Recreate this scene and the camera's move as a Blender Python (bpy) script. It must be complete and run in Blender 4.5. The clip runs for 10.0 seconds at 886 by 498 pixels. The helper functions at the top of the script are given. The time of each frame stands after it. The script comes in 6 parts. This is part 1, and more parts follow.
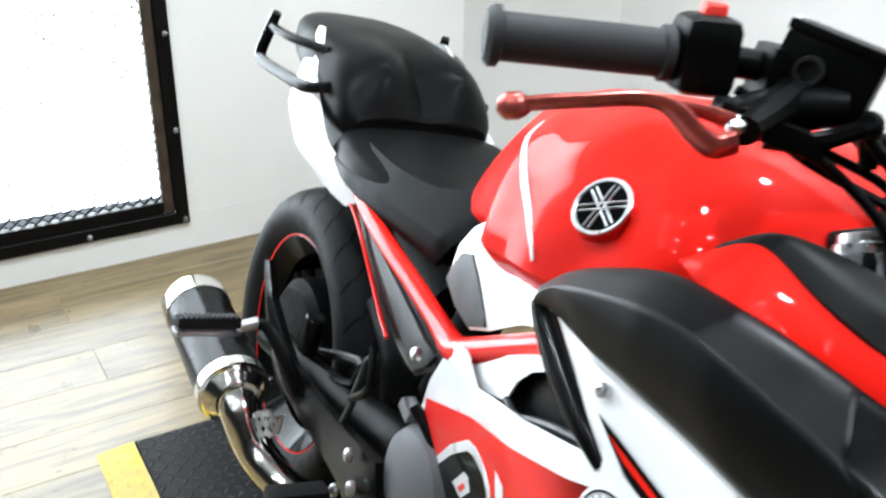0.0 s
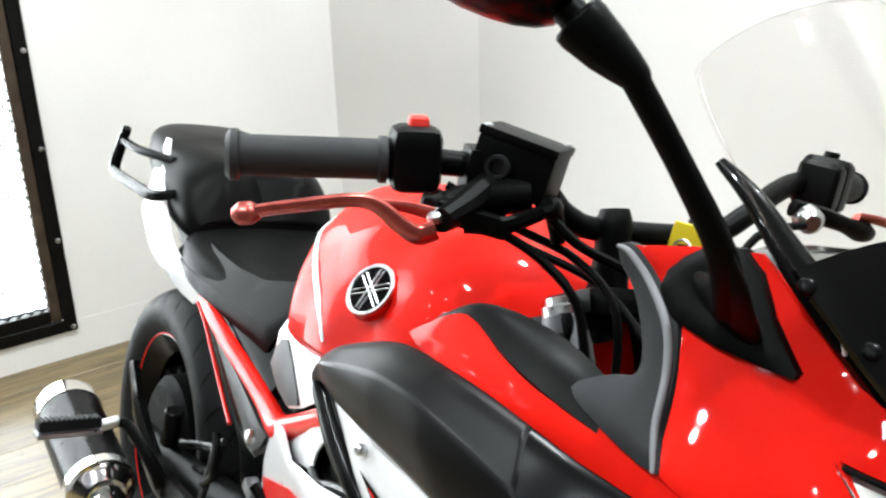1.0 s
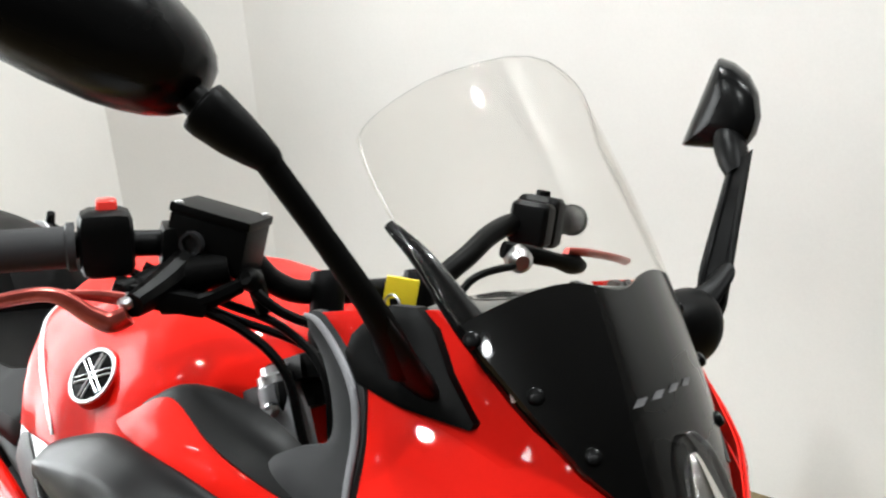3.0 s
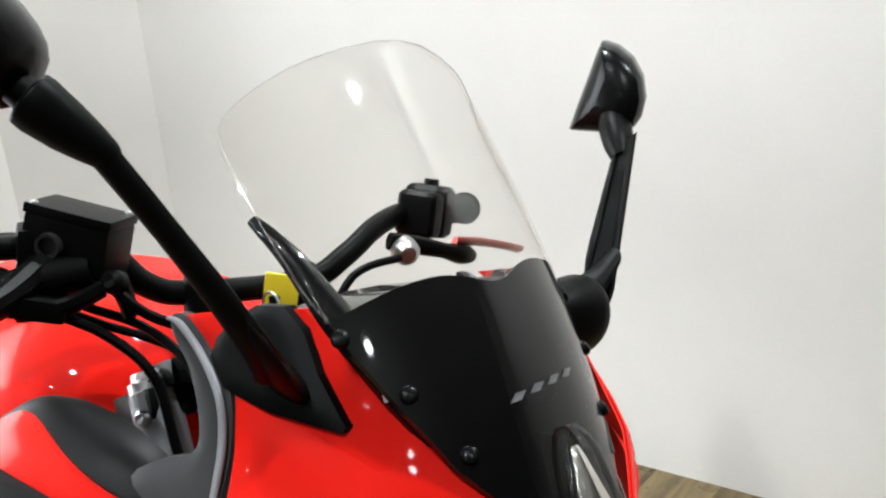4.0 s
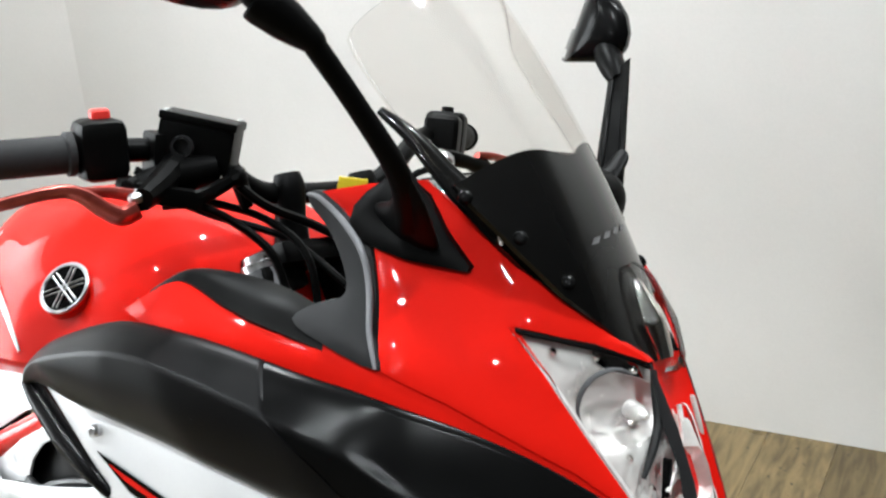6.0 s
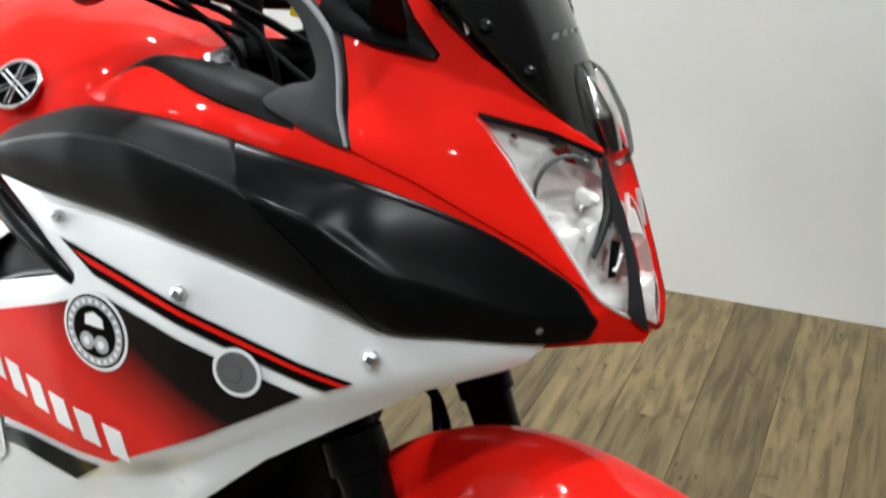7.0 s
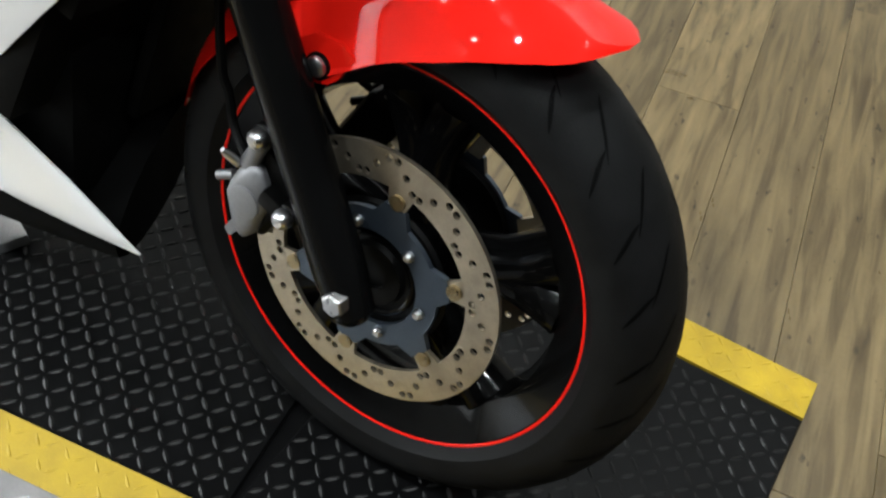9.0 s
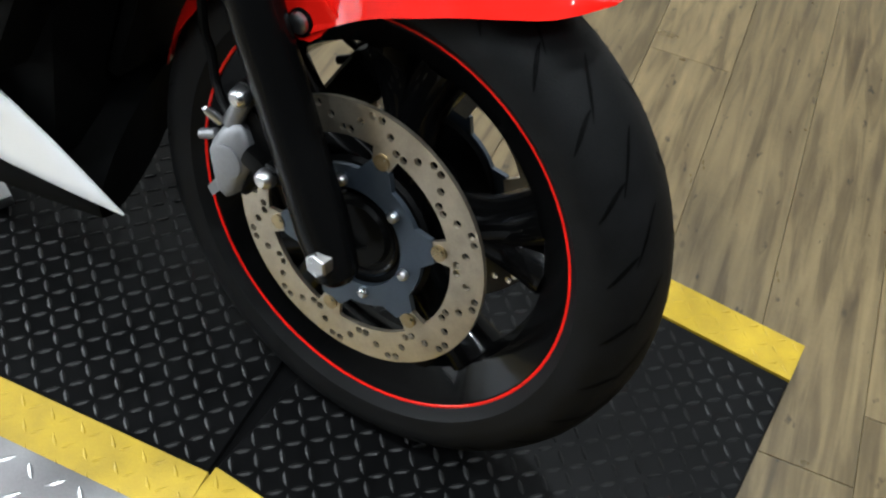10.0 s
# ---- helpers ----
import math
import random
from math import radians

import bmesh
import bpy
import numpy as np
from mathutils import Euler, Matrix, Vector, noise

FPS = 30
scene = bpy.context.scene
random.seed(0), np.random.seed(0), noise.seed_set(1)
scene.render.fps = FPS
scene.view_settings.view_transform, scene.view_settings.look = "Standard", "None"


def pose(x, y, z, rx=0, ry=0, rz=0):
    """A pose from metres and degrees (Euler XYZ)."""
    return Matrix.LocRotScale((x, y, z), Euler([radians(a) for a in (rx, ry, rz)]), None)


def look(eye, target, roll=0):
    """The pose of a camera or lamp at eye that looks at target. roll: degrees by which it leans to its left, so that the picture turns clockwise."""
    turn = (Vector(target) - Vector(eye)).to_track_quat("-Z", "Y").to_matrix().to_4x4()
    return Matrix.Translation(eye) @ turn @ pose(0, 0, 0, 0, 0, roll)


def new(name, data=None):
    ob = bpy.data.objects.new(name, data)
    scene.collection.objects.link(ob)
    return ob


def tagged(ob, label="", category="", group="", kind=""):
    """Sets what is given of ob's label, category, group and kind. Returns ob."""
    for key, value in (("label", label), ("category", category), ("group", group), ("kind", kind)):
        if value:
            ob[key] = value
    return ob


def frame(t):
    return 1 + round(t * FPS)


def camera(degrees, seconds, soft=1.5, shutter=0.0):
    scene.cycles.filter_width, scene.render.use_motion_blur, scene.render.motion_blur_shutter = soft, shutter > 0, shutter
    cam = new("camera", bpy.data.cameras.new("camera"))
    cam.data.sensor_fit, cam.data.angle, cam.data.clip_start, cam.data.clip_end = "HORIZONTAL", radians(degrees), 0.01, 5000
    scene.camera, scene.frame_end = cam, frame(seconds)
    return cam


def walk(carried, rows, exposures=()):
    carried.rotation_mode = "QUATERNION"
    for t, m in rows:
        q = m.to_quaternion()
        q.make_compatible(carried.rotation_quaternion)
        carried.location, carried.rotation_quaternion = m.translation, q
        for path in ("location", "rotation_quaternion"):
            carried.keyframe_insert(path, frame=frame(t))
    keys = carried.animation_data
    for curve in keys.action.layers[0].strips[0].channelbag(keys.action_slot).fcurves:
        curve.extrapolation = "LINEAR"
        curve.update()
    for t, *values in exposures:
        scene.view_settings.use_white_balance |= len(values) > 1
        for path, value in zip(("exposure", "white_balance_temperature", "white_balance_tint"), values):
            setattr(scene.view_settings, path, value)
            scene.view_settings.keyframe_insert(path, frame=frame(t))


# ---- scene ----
cam = camera(48.0, 10.0, soft=2.2, shutter=0.25)
PATH = [
    (0.0, 1.5231, -0.5075, 1.2593, 64.17, -0.54, 63.81),
    (0.5, 1.6573, -0.4501, 1.3027, 68.07, 2.17, 62.38),
    (1.0, 1.692, -0.4343, 1.3087, 68.91, 1.83, 58.44),
    (1.5, 1.7042, -0.4057, 1.3106, 69.6, 2.28, 54.7),
    (2.0, 1.7218, -0.3768, 1.3234, 70.38, 3.51, 51.17),
    (2.5, 1.7388, -0.3614, 1.3283, 70.65, 3.77, 49.72),
    (3.0, 1.7535, -0.343, 1.3303, 70.28, 3.99, 47.37),
    (4.5, 1.7611, -0.2892, 1.3168, 69.16, 4.19, 41.48),
    (5.0, 1.7831, -0.3176, 1.3171, 69.93, 5.34, 42.26),
    (6.5, 1.7239, -0.6559, 1.2842, 66.85, 0.95, 30.36),
    (7.0, 1.7306, -0.6651, 1.2352, 62.62, -0.22, 29.54),
    (7.5, 1.7394, -0.6676, 1.1832, 57.05, -1.4, 29.46),
    (8.0, 1.7393, -0.6701, 1.1431, 52.04, -3.16, 28.9),
    (8.5, 1.7442, -0.6673, 1.1036, 47.96, -3.85, 27.07),
    (9.0, 1.7496, -0.6723, 1.063, 43.6, -5.3, 26.85),
    (9.5, 1.7538, -0.6735, 1.044, 41.7, -6.19, 26.02),
    (10.0, 1.7582, -0.6662, 1.0556, 41.59, -5.58, 26.73),
]
walk(cam, [(t, pose(x, y, z, rx, ry, rz)) for t, x, y, z, rx, ry, rz in PATH],
     [(0.0, 0.64, 5700, 3), (1.0, 0.62, 6000, 4), (2.5, 0.45, 6200, 6), (4.5, 0.42, 6000, 6), (6.5, 0.34, 6000, 5), (7.0, 0.28, 6000, 4), (7.5, 0.32, 6000, 4), (8.0, 0.40, 6200, 4), (8.5, 0.42, 6200, 4), (9.0, 0.45, 6000, 4), (9.5, 0.52, 5720, 4), (10.0, 0.54, 5750, 4)])

# ---- world and light ----
world = bpy.data.worlds.new("world")
scene.world = world
world.use_nodes = True
world.node_tree.nodes["Background"].inputs[0].default_value = (0.9, 0.95, 1.0, 1)
world.node_tree.nodes["Background"].inputs[1].default_value = 0.25

# recessed ceiling downlights: (x, y, watts, cone); one row washes the wall, one stands over the motorcycle, the rest are further off
LAMPS = [(0.3, 0.70, 125.0, 160), (1.9, 0.75, 112.0, 160)] + [(x, -1.0, 76.0, 96) for x in (0.3, 1.65, 3.0)] + [(x, y, 5.0, 140) for y in (-1.9, -2.8, -3.9) for x in (-0.75, 0.0, 0.75, 2.2)]
LAMP_Z = 2.95
for lx, ly, power, cone in LAMPS:
    data = bpy.data.lights.new("lamp_light", "SPOT")
    data.energy, data.color, data.shadow_soft_size = power, (1.0, 0.985, 0.955), 0.045
    data.spot_size, data.spot_blend = radians(cone), 0.25
    new("lamp_light", data).matrix_world = pose(lx, ly, LAMP_Z - 0.03)

# daylight through the opening in the rear wall
data = bpy.data.lights.new("window_light", "AREA")
data.shape, data.size, data.size_y, data.energy, data.color = "RECTANGLE", 1.7, 2.0, 60.0, (1.0, 0.99, 0.97)
new("window_light", data).matrix_world = look((-1.55, -0.9, 1.15), (1.0, -0.7, 1.0))


# ---- materials ----
def mat(name, col, rough=0.5, metal=0.0, coat=0.0, var=0.12, scale=14.0, bump=0.0, bscale=300.0, spec=0.5, per_object=0.0):
    m = bpy.data.materials.new(name)
    m.use_nodes = True
    nt = m.node_tree
    b = nt.nodes["Principled BSDF"]
    tc = nt.nodes.new("ShaderNodeTexCoord")
    big = nt.nodes.new("ShaderNodeTexNoise")
    big.inputs["Scale"].default_value, big.inputs["Detail"].default_value = scale, 5.0
    fine = nt.nodes.new("ShaderNodeTexNoise")
    fine.inputs["Scale"].default_value, fine.inputs["Detail"].default_value = bscale, 3.0
    for n in (big, fine):
        nt.links.new(tc.outputs["Object"], n.inputs["Vector"])
    add = nt.nodes.new("ShaderNodeMath")
    add.operation = "MULTIPLY_ADD"
    nt.links.new(fine.outputs["Fac"], add.inputs[0])
    add.inputs[1].default_value = 0.4
    nt.links.new(big.outputs["Fac"], add.inputs[2])
    ramp = nt.nodes.new("ShaderNodeMapRange")
    ramp.inputs["From Min"].default_value, ramp.inputs["From Max"].default_value = 0.4, 1.0
    ramp.inputs["To Min"].default_value, ramp.inputs["To Max"].default_value = 1.0 - var, 1.0 + var
    nt.links.new(add.outputs[0], ramp.inputs["Value"])
    value = ramp.outputs[0]
    if per_object:
        info = nt.nodes.new("ShaderNodeObjectInfo")
        r2 = nt.nodes.new("ShaderNodeMapRange")
        r2.inputs["To Min"].default_value, r2.inputs["To Max"].default_value = 1.0 - per_object, 1.0 + per_object
        nt.links.new(info.outputs["Random"], r2.inputs["Value"])
        mul = nt.nodes.new("ShaderNodeMath")
        mul.operation = "MULTIPLY"
        nt.links.new(value, mul.inputs[0])
        nt.links.new(r2.outputs[0], mul.inputs[1])
        value = mul.outputs[0]
    hsv = nt.nodes.new("ShaderNodeHueSaturation")
    hsv.inputs["Color"].default_value = (*col, 1)
    nt.links.new(value, hsv.inputs["Value"])
    nt.links.new(hsv.outputs[0], b.inputs["Base Color"])
    rr = nt.nodes.new("ShaderNodeMapRange")
    rr.inputs["From Min"].default_value, rr.inputs["From Max"].default_value = 0.3, 0.7
    rr.inputs["To Min"].default_value, rr.inputs["To Max"].default_value = max(0.02, rough * 0.85), min(1.0, rough * 1.15)
    nt.links.new(big.outputs["Fac"], rr.inputs["Value"])
    nt.links.new(rr.outputs[0], b.inputs["Roughness"])
    b.inputs["Metallic"].default_value = metal
    b.inputs["Coat Weight"].default_value = coat
    b.inputs["Coat Roughness"].default_value = 0.035
    b.inputs["Specular IOR Level"].default_value = spec
    if bump:
        bp = nt.nodes.new("ShaderNodeBump")
        bp.inputs["Strength"].default_value, bp.inputs["Distance"].default_value = bump, 0.001
        nt.links.new(fine.outputs["Fac"], bp.inputs["Height"])
        nt.links.new(bp.outputs[0], b.inputs["Normal"])
    return m


def clear(name, tint, gloss=1.0, rough=0.02):
    """A thin clear sheet: tinted see-through, with the gloss of its faces."""
    m = bpy.data.materials.new(name)
    m.use_nodes = True
    nt = m.node_tree
    nt.nodes.clear()
    out = nt.nodes.new("ShaderNodeOutputMaterial")
    tr = nt.nodes.new("ShaderNodeBsdfTransparent")
    tr.inputs[0].default_value = (*tint, 1)
    gl = nt.nodes.new("ShaderNodeBsdfGlossy")
    gl.inputs["Roughness"].default_value = rough
    fr = nt.nodes.new("ShaderNodeFresnel")
    fr.inputs["IOR"].default_value = 1.45
    mu = nt.nodes.new("ShaderNodeMath")
    mu.operation = "MULTIPLY"
    mu.inputs[1].default_value = gloss
    nt.links.new(fr.outputs[0], mu.inputs[0])
    mix = nt.nodes.new("ShaderNodeMixShader")
    nt.links.new(mu.outputs[0], mix.inputs[0])
    nt.links.new(tr.outputs[0], mix.inputs[1])
    nt.links.new(gl.outputs[0], mix.inputs[2])
    nt.links.new(mix.outputs[0], out.inputs[0])
    return m


def glow(name, col, strength):
    m = bpy.data.materials.new(name)
    m.use_nodes = True
    b = m.node_tree.nodes["Principled BSDF"]
    b.inputs["Base Color"].default_value = (*col, 1)
    b.inputs["Emission Color"].default_value = (*col, 1)
    b.inputs["Emission Strength"].default_value = strength
    return m


def wood(name):
    m = mat(name, (0.36, 0.27, 0.165), 0.31, var=0.14, scale=9.0, bscale=140.0, bump=0.08, per_object=0.2)
    nt = m.node_tree
    hsv = next(n for n in nt.nodes if n.type == "HUE_SAT")
    tc = next(n for n in nt.nodes if n.type == "TEX_COORD")
    info = next(n for n in nt.nodes if n.type == "OBJECT_INFO")
    sh = nt.nodes.new("ShaderNodeVectorMath")
    sh.operation = "MULTIPLY_ADD"
    comb = nt.nodes.new("ShaderNodeCombineXYZ")
    for k in range(3):
        nt.links.new(info.outputs["Random"], comb.inputs[k])
    nt.links.new(comb.outputs[0], sh.inputs[0])
    sh.inputs[1].default_value = (37.0, 91.0, 13.0)
    nt.links.new(tc.outputs["Object"], sh.inputs[2])
    scl = nt.nodes.new("ShaderNodeMapping")
    scl.inputs["Scale"].default_value = (2.0, 22.0, 6.0)
    nt.links.new(sh.outputs[0], scl.inputs["Vector"])
    streak = nt.nodes.new("ShaderNodeTexNoise")
    streak.inputs["Scale"].default_value, streak.inputs["Detail"].default_value, streak.inputs["Distortion"].default_value = 2.2, 8.0, 0.6
    nt.links.new(scl.outputs[0], streak.inputs["Vector"])
    cr = nt.nodes.new("ShaderNodeValToRGB")
    e = cr.color_ramp.elements
    e[0].position, e[0].color = 0.28, (0.064, 0.044, 0.019, 1)
    e[1].position, e[1].color = 0.70, (0.210, 0.154, 0.071, 1)
    for p, c in ((0.42, (0.110, 0.079, 0.035, 1)), (0.52, (0.158, 0.115, 0.053, 1))):
        el = e.new(p)
        el.color = c
    nt.links.new(streak.outputs["Fac"], cr.inputs[0])
    knot = nt.nodes.new("ShaderNodeTexVoronoi")
    knot.inputs["Scale"].default_value = 7.0
    sc2 = nt.nodes.new("ShaderNodeMapping")
    sc2.inputs["Scale"].default_value = (1.0, 2.0, 1.0)
    nt.links.new(sh.outputs[0], sc2.inputs["Vector"])
    nt.links.new(sc2.outputs[0], knot.inputs["Vector"])
    kr = nt.nodes.new("ShaderNodeMapRange")
    kr.inputs["From Min"].default_value, kr.inputs["From Max"].default_value = 0.02, 0.09
    kr.inputs["To Min"].default_value, kr.inputs["To Max"].default_value = 0.3, 1.0
    nt.links.new(knot.outputs["Distance"], kr.inputs["Value"])
    mx = nt.nodes.new("ShaderNodeMix")
    mx.data_type, mx.blend_type = "RGBA", "MULTIPLY"
    mx.inputs[0].default_value = 1.0
    nt.links.new(cr.outputs[0], mx.inputs[6])
    nt.links.new(kr.outputs[0], mx.inputs[7])
    # small dark specks
    sc3 = nt.nodes.new("ShaderNodeMapping")
    sc3.inputs["Scale"].default_value = (0.7, 1.5, 1.0)
    nt.links.new(sh.outputs[0], sc3.inputs["Vector"])
    speck = nt.nodes.new("ShaderNodeTexNoise")
    speck.inputs["Scale"].default_value, speck.inputs["Detail"].default_value = 34.0, 3.0
    nt.links.new(sc3.outputs[0], speck.inputs["Vector"])
    sr = nt.nodes.new("ShaderNodeMapRange")
    sr.inputs["From Min"].default_value, sr.inputs["From Max"].default_value = 0.66, 0.73
    sr.inputs["To Min"].default_value, sr.inputs["To Max"].default_value = 1.0, 0.25
    nt.links.new(speck.outputs["Fac"], sr.inputs["Value"])
    mx2 = nt.nodes.new("ShaderNodeMix")
    mx2.data_type, mx2.blend_type = "RGBA", "MULTIPLY"
    mx2.inputs[0].default_value = 1.0
    nt.links.new(mx.outputs[2], mx2.inputs[6])
    nt.links.new(sr.outputs[0], mx2.inputs[7])
    nt.links.new(mx2.outputs[2], hsv.inputs["Color"])
    return m


def fade_decal(name):
    """Printed foil that fades from red to black across the panel."""
    m = mat(name, (0.6, 0.02, 0.015), 0.35, spec=0.08, coat=0.15, var=0.05)
    nt = m.node_tree
    hsv = next(n for n in nt.nodes if n.type == "HUE_SAT")
    tc = next(n for n in nt.nodes if n.type == "TEX_COORD")
    dot = nt.nodes.new("ShaderNodeVectorMath")
    dot.operation = "DOT_PRODUCT"
    nt.links.new(tc.outputs["Object"], dot.inputs[0])
    dot.inputs[1].default_value = (0.45, 0.0, 0.9)
    cr = nt.nodes.new("ShaderNodeValToRGB")
    e = cr.color_ramp.elements
    e[0].position, e[0].color = 0.28, (0.62, 0.015, 0.012, 1)
    e[1].position, e[1].color = 0.75, (0.006, 0.004, 0.004, 1)
    mr = nt.nodes.new("ShaderNodeMapRange")
    mr.inputs["From Min"].default_value, mr.inputs["From Max"].default_value = 0.98, 1.16
    nt.links.new(dot.outputs["Value"], mr.inputs["Value"])
    nt.links.new(mr.outputs[0], cr.inputs[0])
    nt.links.new(cr.outputs[0], hsv.inputs["Color"])
    return m


RED = mat("red_gloss_paint", (0.66, 0.009, 0.004), 0.5, spec=0.03, coat=0.26, var=0.04)
MUDRED = mat("red_polished_paint", (0.64, 0.008, 0.0035), 0.5, spec=0.03, coat=0.5, var=0.04)
WHITE = mat("white_pearl_paint", (0.78, 0.78, 0.79), 0.32, coat=0.8, var=0.03)
BLACK = mat("black_satin_plastic", (0.0035, 0.0035, 0.0036), 0.24, spec=0.10, var=0.2, bump=0.02, bscale=900)
PANEL = mat("black_textured_plastic", (0.0040, 0.0040, 0.0042), 0.36, spec=0.13, var=0.25, scale=25, bump=0.06, bscale=1300)
GREY = mat("grey_matt_plastic", (0.017, 0.017, 0.018), 0.46, spec=0.25, var=0.1, bump=0.15, bscale=900)
GLOSSBLACK = mat("black_gloss_paint", (0.0025, 0.0025, 0.0026), 0.16, coat=0.10, spec=0.06, var=0.1)
RUBBER = mat("tyre_rubber", (0.0068, 0.0068, 0.007), 0.55, spec=0.08, var=0.3, scale=30, bump=0.25, bscale=500)
# grey holds the window light on the near grip's black rubber
GRIP = mat("grip_rubber", (0.018, 0.018, 0.019), 0.6, spec=0.25, var=0.1, bump=0.3, bscale=1200)
VINYL = mat("seat_vinyl", (0.0045, 0.0045, 0.0045), 0.36, spec=0.04, var=0.12, bump=0.04, bscale=1400)
IRON = mat("black_powder_coat", (0.0018, 0.0018, 0.0018), 0.42, spec=0.08, var=0.25, bump=0.05)
STEEL = mat("zinc_steel", (0.55, 0.55, 0.56), 0.3, metal=1.0, var=0.12, scale=60)
CHROME = mat("chrome", (0.78, 0.76, 0.72), 0.1, metal=1.0, var=0.1, scale=30)
RIMGREY = mat("light_grey_plastic", (0.16, 0.16, 0.17), 0.4, spec=0.4, var=0.08)
ALLOY = mat("cast_alloy", (0.22, 0.22, 0.23), 0.55, metal=0.8, var=0.2, bump=0.2)
DISC = mat("brake_disc_steel", (0.42, 0.37, 0.29), 0.34, metal=0.9, var=0.2, scale=40)
CARRIER = mat("disc_carrier_blue_steel", (0.07, 0.088, 0.115), 0.35, metal=0.8, var=0.15)
GOLD = mat("gold_anodised", (0.36, 0.29, 0.17), 0.3, metal=1.0)
LEVER = mat("red_anodised", (0.42, 0.085, 0.07), 0.33, metal=0.7, var=0.3, scale=70, bump=0.2)
CARBON = mat("carbon_fibre", (0.003, 0.003, 0.003), 0.3, spec=0.1, coat=0.10, var=0.4, scale=80)
YELLOW = mat("yellow_rubber", (0.47, 0.32, 0.012), 0.55, var=0.22, scale=25, bump=0.3, bscale=500)
TAG = mat("yellow_plastic", (0.85, 0.66, 0.03), 0.35, var=0.05)
KILL = mat("red_plastic", (0.75, 0.04, 0.03), 0.35, var=0.05)
PANELGREY = mat("mid_grey_plastic", (0.024, 0.024, 0.025), 0.5, spec=0.15, var=0.1, bump=0.12, bscale=900)
MAT = mat("black_mat_rubber", (0.0032, 0.0032, 0.0034), 0.42, spec=0.08, var=0.3, scale=18, bump=0.2, bscale=400)
WALL = mat("white_wall_paint", (0.80, 0.785, 0.755), 0.7, var=0.05, scale=2.5, bump=0.05, bscale=160)
# for walls out of view: dark so that black parts reflect little
DIMWALL = mat("unseen_dark_wall", (0.06, 0.06, 0.06), 0.8, var=0.05, scale=2.5, bump=0.05, bscale=160)
# dark grey chosen to hold back bounced light, not a known ceiling colour
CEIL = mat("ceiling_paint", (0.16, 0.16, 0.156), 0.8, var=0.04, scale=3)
WOOD = wood("vinyl_plank")
GROUT = mat("plank_joint", (0.13, 0.10, 0.065), 0.8)
FRAME = mat("black_steel_angle", (0.005, 0.0046, 0.0043), 0.45, spec=0.15, metal=0.3, var=0.4, scale=25, bump=0.2)
RUSTY = mat("worn_steel", (0.06, 0.042, 0.028), 0.55, metal=0.4, var=0.5, scale=20, bump=0.2)
FADE = fade_decal("red_black_fade_foil")
ENGINEGREY = mat("cast_engine_grey", (0.10, 0.10, 0.105), 0.5, spec=0.3, var=0.15, bump=0.2)
# MAT's rubber in a lighter tone: light caught by the raised treads
TREAD = mat("lit_tread_rubber", (0.011, 0.011, 0.011), 0.40, spec=0.20, var=0.4, scale=9)
REFLECT = mat("bright_reflector", (0.80, 0.78, 0.75), 0.25, metal=0.2, var=0.12, scale=50)
LENS = clear("clear_lens", (0.97, 0.97, 0.97), 0.8)
SCREEN = clear("clear_screen", (0.955, 0.95, 0.94), 0.09)
SCREENBLACK = mat("screen_black_print", (0.002, 0.002, 0.002), 0.3, spec=0.1, coat=0.8, var=0.1)
MIRROR = mat("mirror_glass", (0.85, 0.85, 0.86), 0.03, metal=1.0, var=0.0)
OUTSIDE = glow("bright_outside", (1.0, 0.99, 0.97), 4.5)
PLATE = mat("aluminium_tread_plate", (0.45, 0.45, 0.46), 0.38, metal=0.85, var=0.2, scale=12, bump=0.15)


# ---- mesh helpers ----
def part(name, bm, material, parent, label="", smooth=True, kind="", sharp=35):
    me = bpy.data.meshes.new(name)
    bmesh.ops.recalc_face_normals(bm, faces=bm.faces)
    bm.to_mesh(me)
    bm.free()
    me.materials.append(material)
    if smooth:
        me.polygons.foreach_set("use_smooth", [True] * len(me.polygons))
        me.set_sharp_from_angle(angle=radians(sharp))
    ob = new(name, me)
    ob.parent = parent
    return tagged(ob, label, kind=kind)


def thing(name, m, label, category, group="", kind=""):
    ob = new(name)
    ob.empty_display_size = 0.1
    ob.matrix_world = m
    return tagged(ob, label, category, group, kind)


def spline(pts, n=6, closed=False):
    """Points on a smooth curve through pts."""
    p = [Vector(q) for q in pts]
    k = len(p)
    out = []
    for i in range(k if closed else k - 1):
        a, b, c, d = [p[(i + j) % k] if closed else p[min(max(i + j, 0), k - 1)] for j in (-1, 0, 1, 2)]
        for s in range(n):
            t = s / n
            out.append(0.5 * ((2 * b) + (c - a) * t + (2 * a - 5 * b + 4 * c - d) * t * t + (3 * b - a - 3 * c + d) * t ** 3))
    return out if closed else out + [p[-1]]


def skin_rings(bm, rings, closed_ring=True, caps=True):
    vs = [[bm.verts.new(p) for p in r] for r in rings]
    k = len(rings[0])
    for a, b in zip(vs, vs[1:]):
        for i in range(k if closed_ring else k - 1):
            bm.faces.new((a[i], a[(i + 1) % k], b[(i + 1) % k], b[i]))
    if caps and closed_ring:
        bm.faces.new(vs[0])
        bm.faces.new(vs[-1])
    return bm


